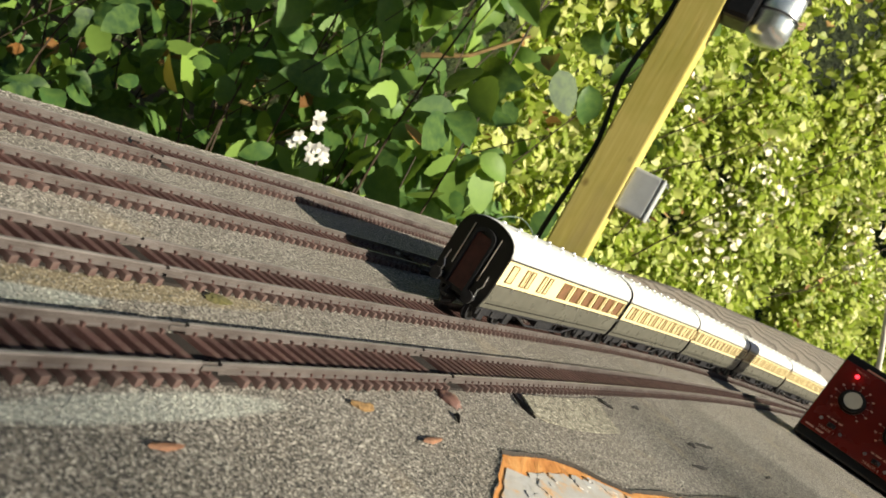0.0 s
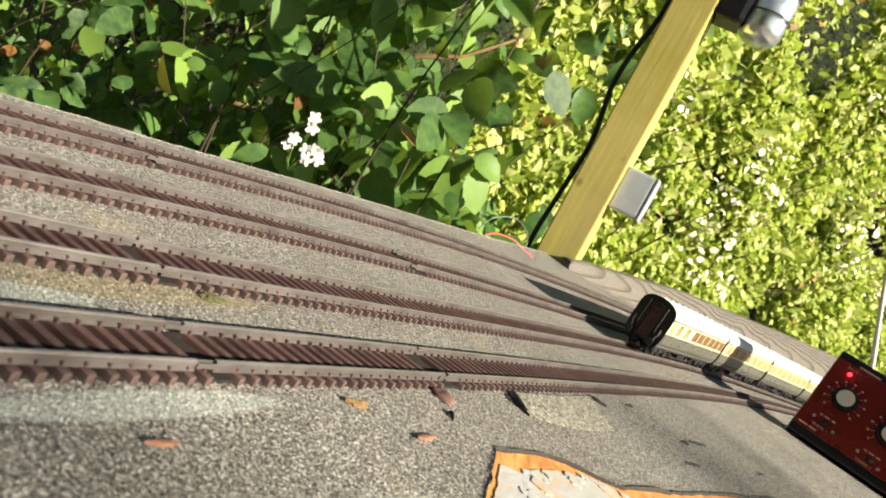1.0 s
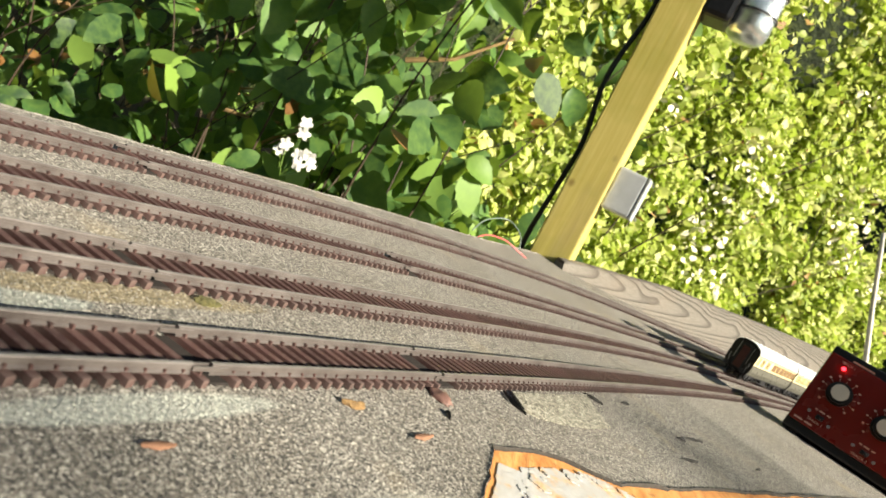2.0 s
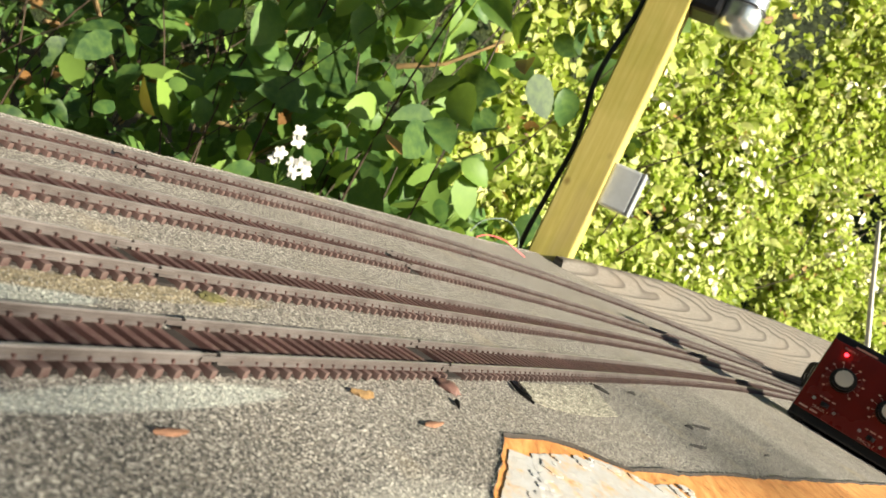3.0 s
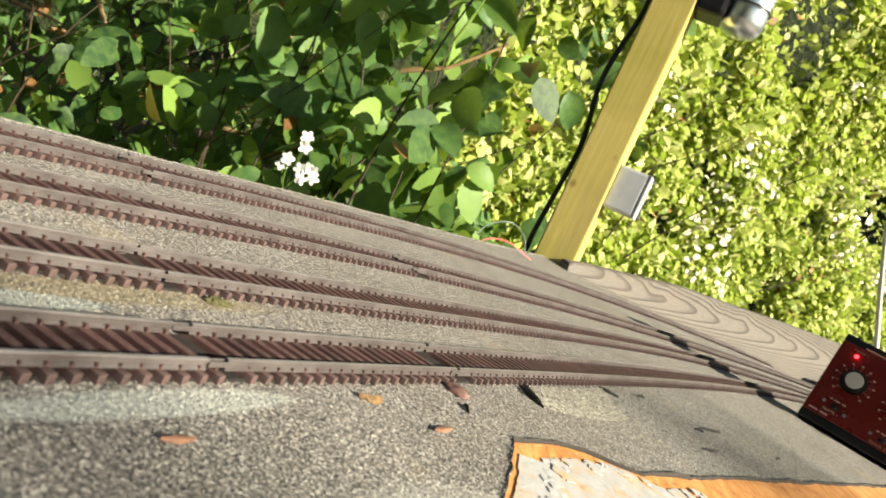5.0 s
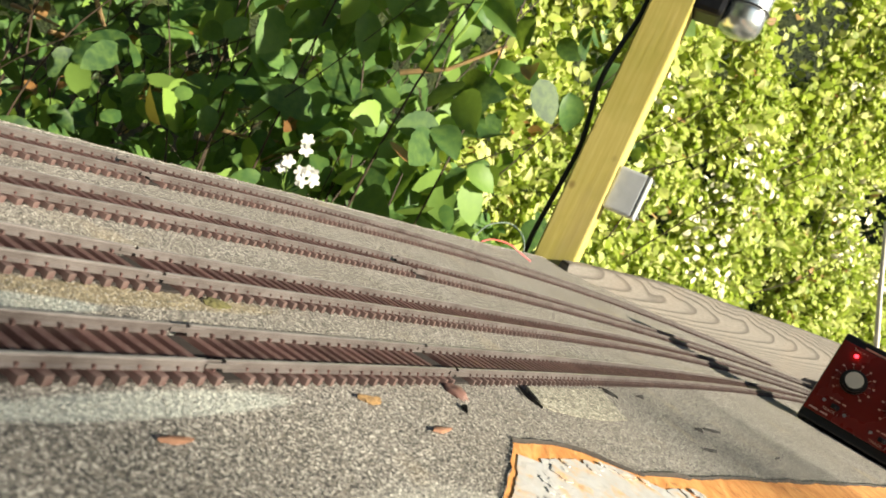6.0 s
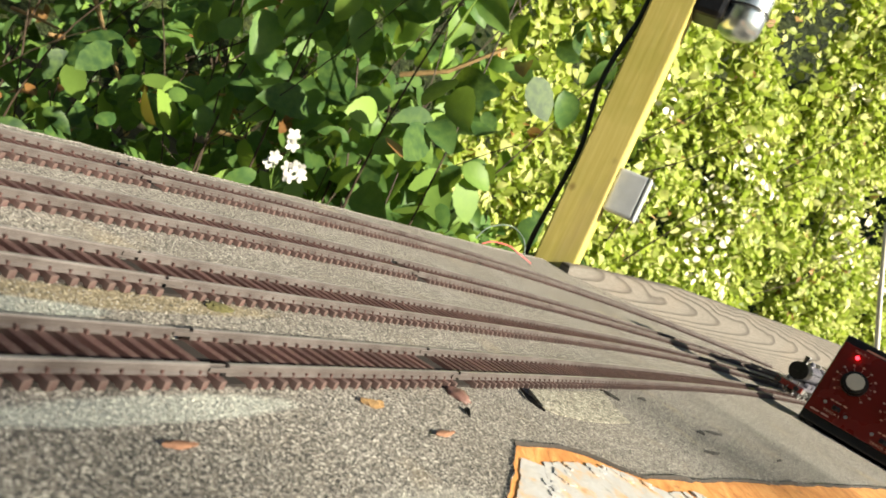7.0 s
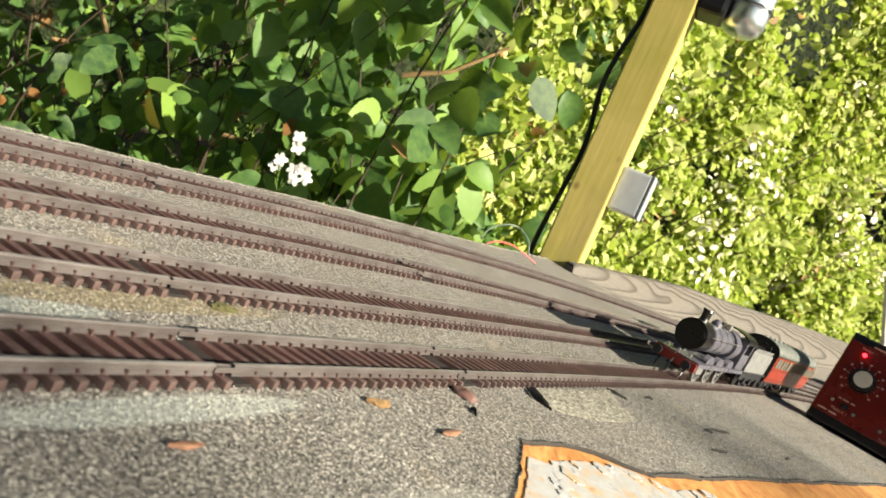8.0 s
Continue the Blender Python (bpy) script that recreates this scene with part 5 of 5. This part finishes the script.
# ---------------------------------------------------------------- the place
PLANK = (0.17, 1.05, 0.996, 1.586)
PLANK_H = (0.012, 0.020, 0.033, 0.055, 0.070, 0.087, 0.118)
POST_W = 0.062
POST = pose(0.1555, 1.112, 0.0, 0, -4.2, -16)
JBOX_Z, LAMP_Z = 0.142, 0.452
CTL_H, CTL_FOOT = 0.093, 0.012
CTL = pose(0.4085, 0.754, CTL_FOOT, 0, 0, -31) @ Matrix.Rotation(radians(-9), 4, "X")

ground()
baseboard()
felt()
paint_flakes()
plank()
garden_post()
junction_box()
bulkhead_lamp()
post_cable()
felt_patch()
cracks()
debris()
feed_wires()
controller()

LAYOUT_A = [(0.0060, 0.010), (0.0035, 0.0030), (0.0035, 0.0120), (0.0035, 0.0040), (0.0035, 0.0170)] + [(0.0090, 0.0028), (0.0028, 0.0045)] * 6
LAYOUT_B = [(0.0065, 0.0020), (0.0030, 0.0022), (0.0065, 0.0050)] * 8
COACHES = [
    coach("railway_coach", "cream and dull brown corridor coach with pale roof and black end", CREAM, LOWER, ROOF, LAYOUT_A, (5, 7, 9, 11, 13, 15)),
    coach("railway_coach", "cream and dull brown corridor coach with many windows", CREAM, LOWER, ROOF, LAYOUT_B, ()),
]
for _k in range(3):
    COACHES.append(copy_thing(COACHES[1], pose(0, 0, 0)))
for _c in COACHES:
    tagged(_c, group="coaches of the departing train")
LOCO, TENDER = locomotive(), tender()
RED_COACH = coach("railway_coach", "crimson corridor coach behind the steam locomotive", CRIMSON, CRIMSON, GREYROOF, LAYOUT_B, ())

SWAYING = [flower_spray(-0.270, 1.05, -0.027)]
for _c, _r, _n, _cn, _sd in (((-0.62, 1.50, -0.20), (0.75, 0.30, 0.75), 1050, 26, 1), ((-0.28, 1.75, 0.25), (0.48, 0.35, 0.75), 1900, 30, 2), ((-1.0, 2.1, 0.35), (0.9, 0.4, 1.1), 1500, 26, 3),
                             ((-0.20, 2.15, -0.45), (0.5, 0.3, 0.5), 1600, 24, 4)):
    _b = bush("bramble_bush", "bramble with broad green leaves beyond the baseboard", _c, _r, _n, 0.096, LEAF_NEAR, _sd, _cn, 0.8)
    if _sd < 3:
        SWAYING.append(_b)
bush("dead_canes", "tangle of dry brown canes low in the bramble", (-0.95, 1.9, -0.1), (0.55, 0.3, 0.7), 330, 0.05, LEAF_DRY, 9, 11)
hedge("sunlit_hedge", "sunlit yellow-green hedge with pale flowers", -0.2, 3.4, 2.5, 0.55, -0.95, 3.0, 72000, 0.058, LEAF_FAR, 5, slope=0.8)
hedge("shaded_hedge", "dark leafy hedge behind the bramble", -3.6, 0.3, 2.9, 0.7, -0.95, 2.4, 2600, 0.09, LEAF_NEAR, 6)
blossom_drift()
pale_stem()
leaf_litter()
far_bank()
shade_shrub()

ENDS = (1.6, 1.9, 2.86, 2.4)
JOINTS = ((0.2905, 0.6527, 1.2), (0.4666, 1.1), (0.2694, 1.0), (0.2739, 0.3878, 1.1))
TRACKS = [track(i, JOINTS[i], ENDS[i]) for i in range(4)]
for _i in range(4):
    sleepers(_i, TRACKS[_i], JOINTS[_i], ENDS[_i])


# ---------------------------------------------------------------- movement
COACH_S = [(0.0, 0.441), (0.5, 0.603), (1.0, 0.770), (1.5, 0.943), (2.0, 1.120), (2.5, 1.300), (3.0, 1.480), (3.5, 1.64), (4.2, 1.76), (8.0, 1.76)]
LOCO_S = [(0.0, 1.80), (5.2, 1.80), (5.6, 1.76), (6.0, 1.61), (6.5, 1.38), (7.0, 1.145), (7.5, 0.910), (8.0, 0.679)]


# lean of the brambles in the breeze: seconds and degrees
BREEZE = [(0.0, 0.0), (2.2, 0.1), (4.5, 0.0), (5.4, 0.5), (6.5, 0.1), (7.0, -1.0), (7.5, -1.9), (8.0, -0.8)]


def motions():
    for k, ob in enumerate(SWAYING):
        p = ob.matrix_basis.translation.copy()
        root = Vector((p.x, p.y, -0.95))
        gain = 1.0 if k == 0 else 0.5
        walk(ob, [(t, Matrix.Translation(root) @ Matrix.Rotation(radians(a * gain), 4, "Y") @ Matrix.Translation(p - root)) for t, a in BREEZE])
    line = LINES[2]
    for k, c in enumerate(COACHES):
        walk(c, [(t, line.ride(s + k * (COACH_L + COACH_GAP), COACH_L)) for t, s in COACH_S])
    line = LINES[3]
    for ob, off, length in ((LOCO, 0.0, LOCO_L), (TENDER, LOCO_L + 0.003, TENDER_L), (RED_COACH, LOCO_L + TENDER_L + 0.010, COACH_L)):
        walk(ob, [(t, line.ride(s + off, length)) for t, s in LOCO_S])
    for wheel, r in WHEELS:
        turns = [(t, -(s - LOCO_S[0][1]) / r) for t, s in LOCO_S]
        rows, at = [], wheel.matrix_basis.translation.copy()
        for (t0, a0), (t1, a1) in zip(turns, turns[1:]):
            n = max(1, math.ceil(abs(a1 - a0) / radians(70)))
            rows += [(t0 + (t1 - t0) * k / n, Matrix.Translation(at) @ Matrix.Rotation(a0 + (a1 - a0) * k / n, 4, "X")) for k in range(n)]
        rows.append((turns[-1][0], Matrix.Translation(at) @ Matrix.Rotation(turns[-1][1], 4, "X")))
        walk(wheel, rows)


motions()
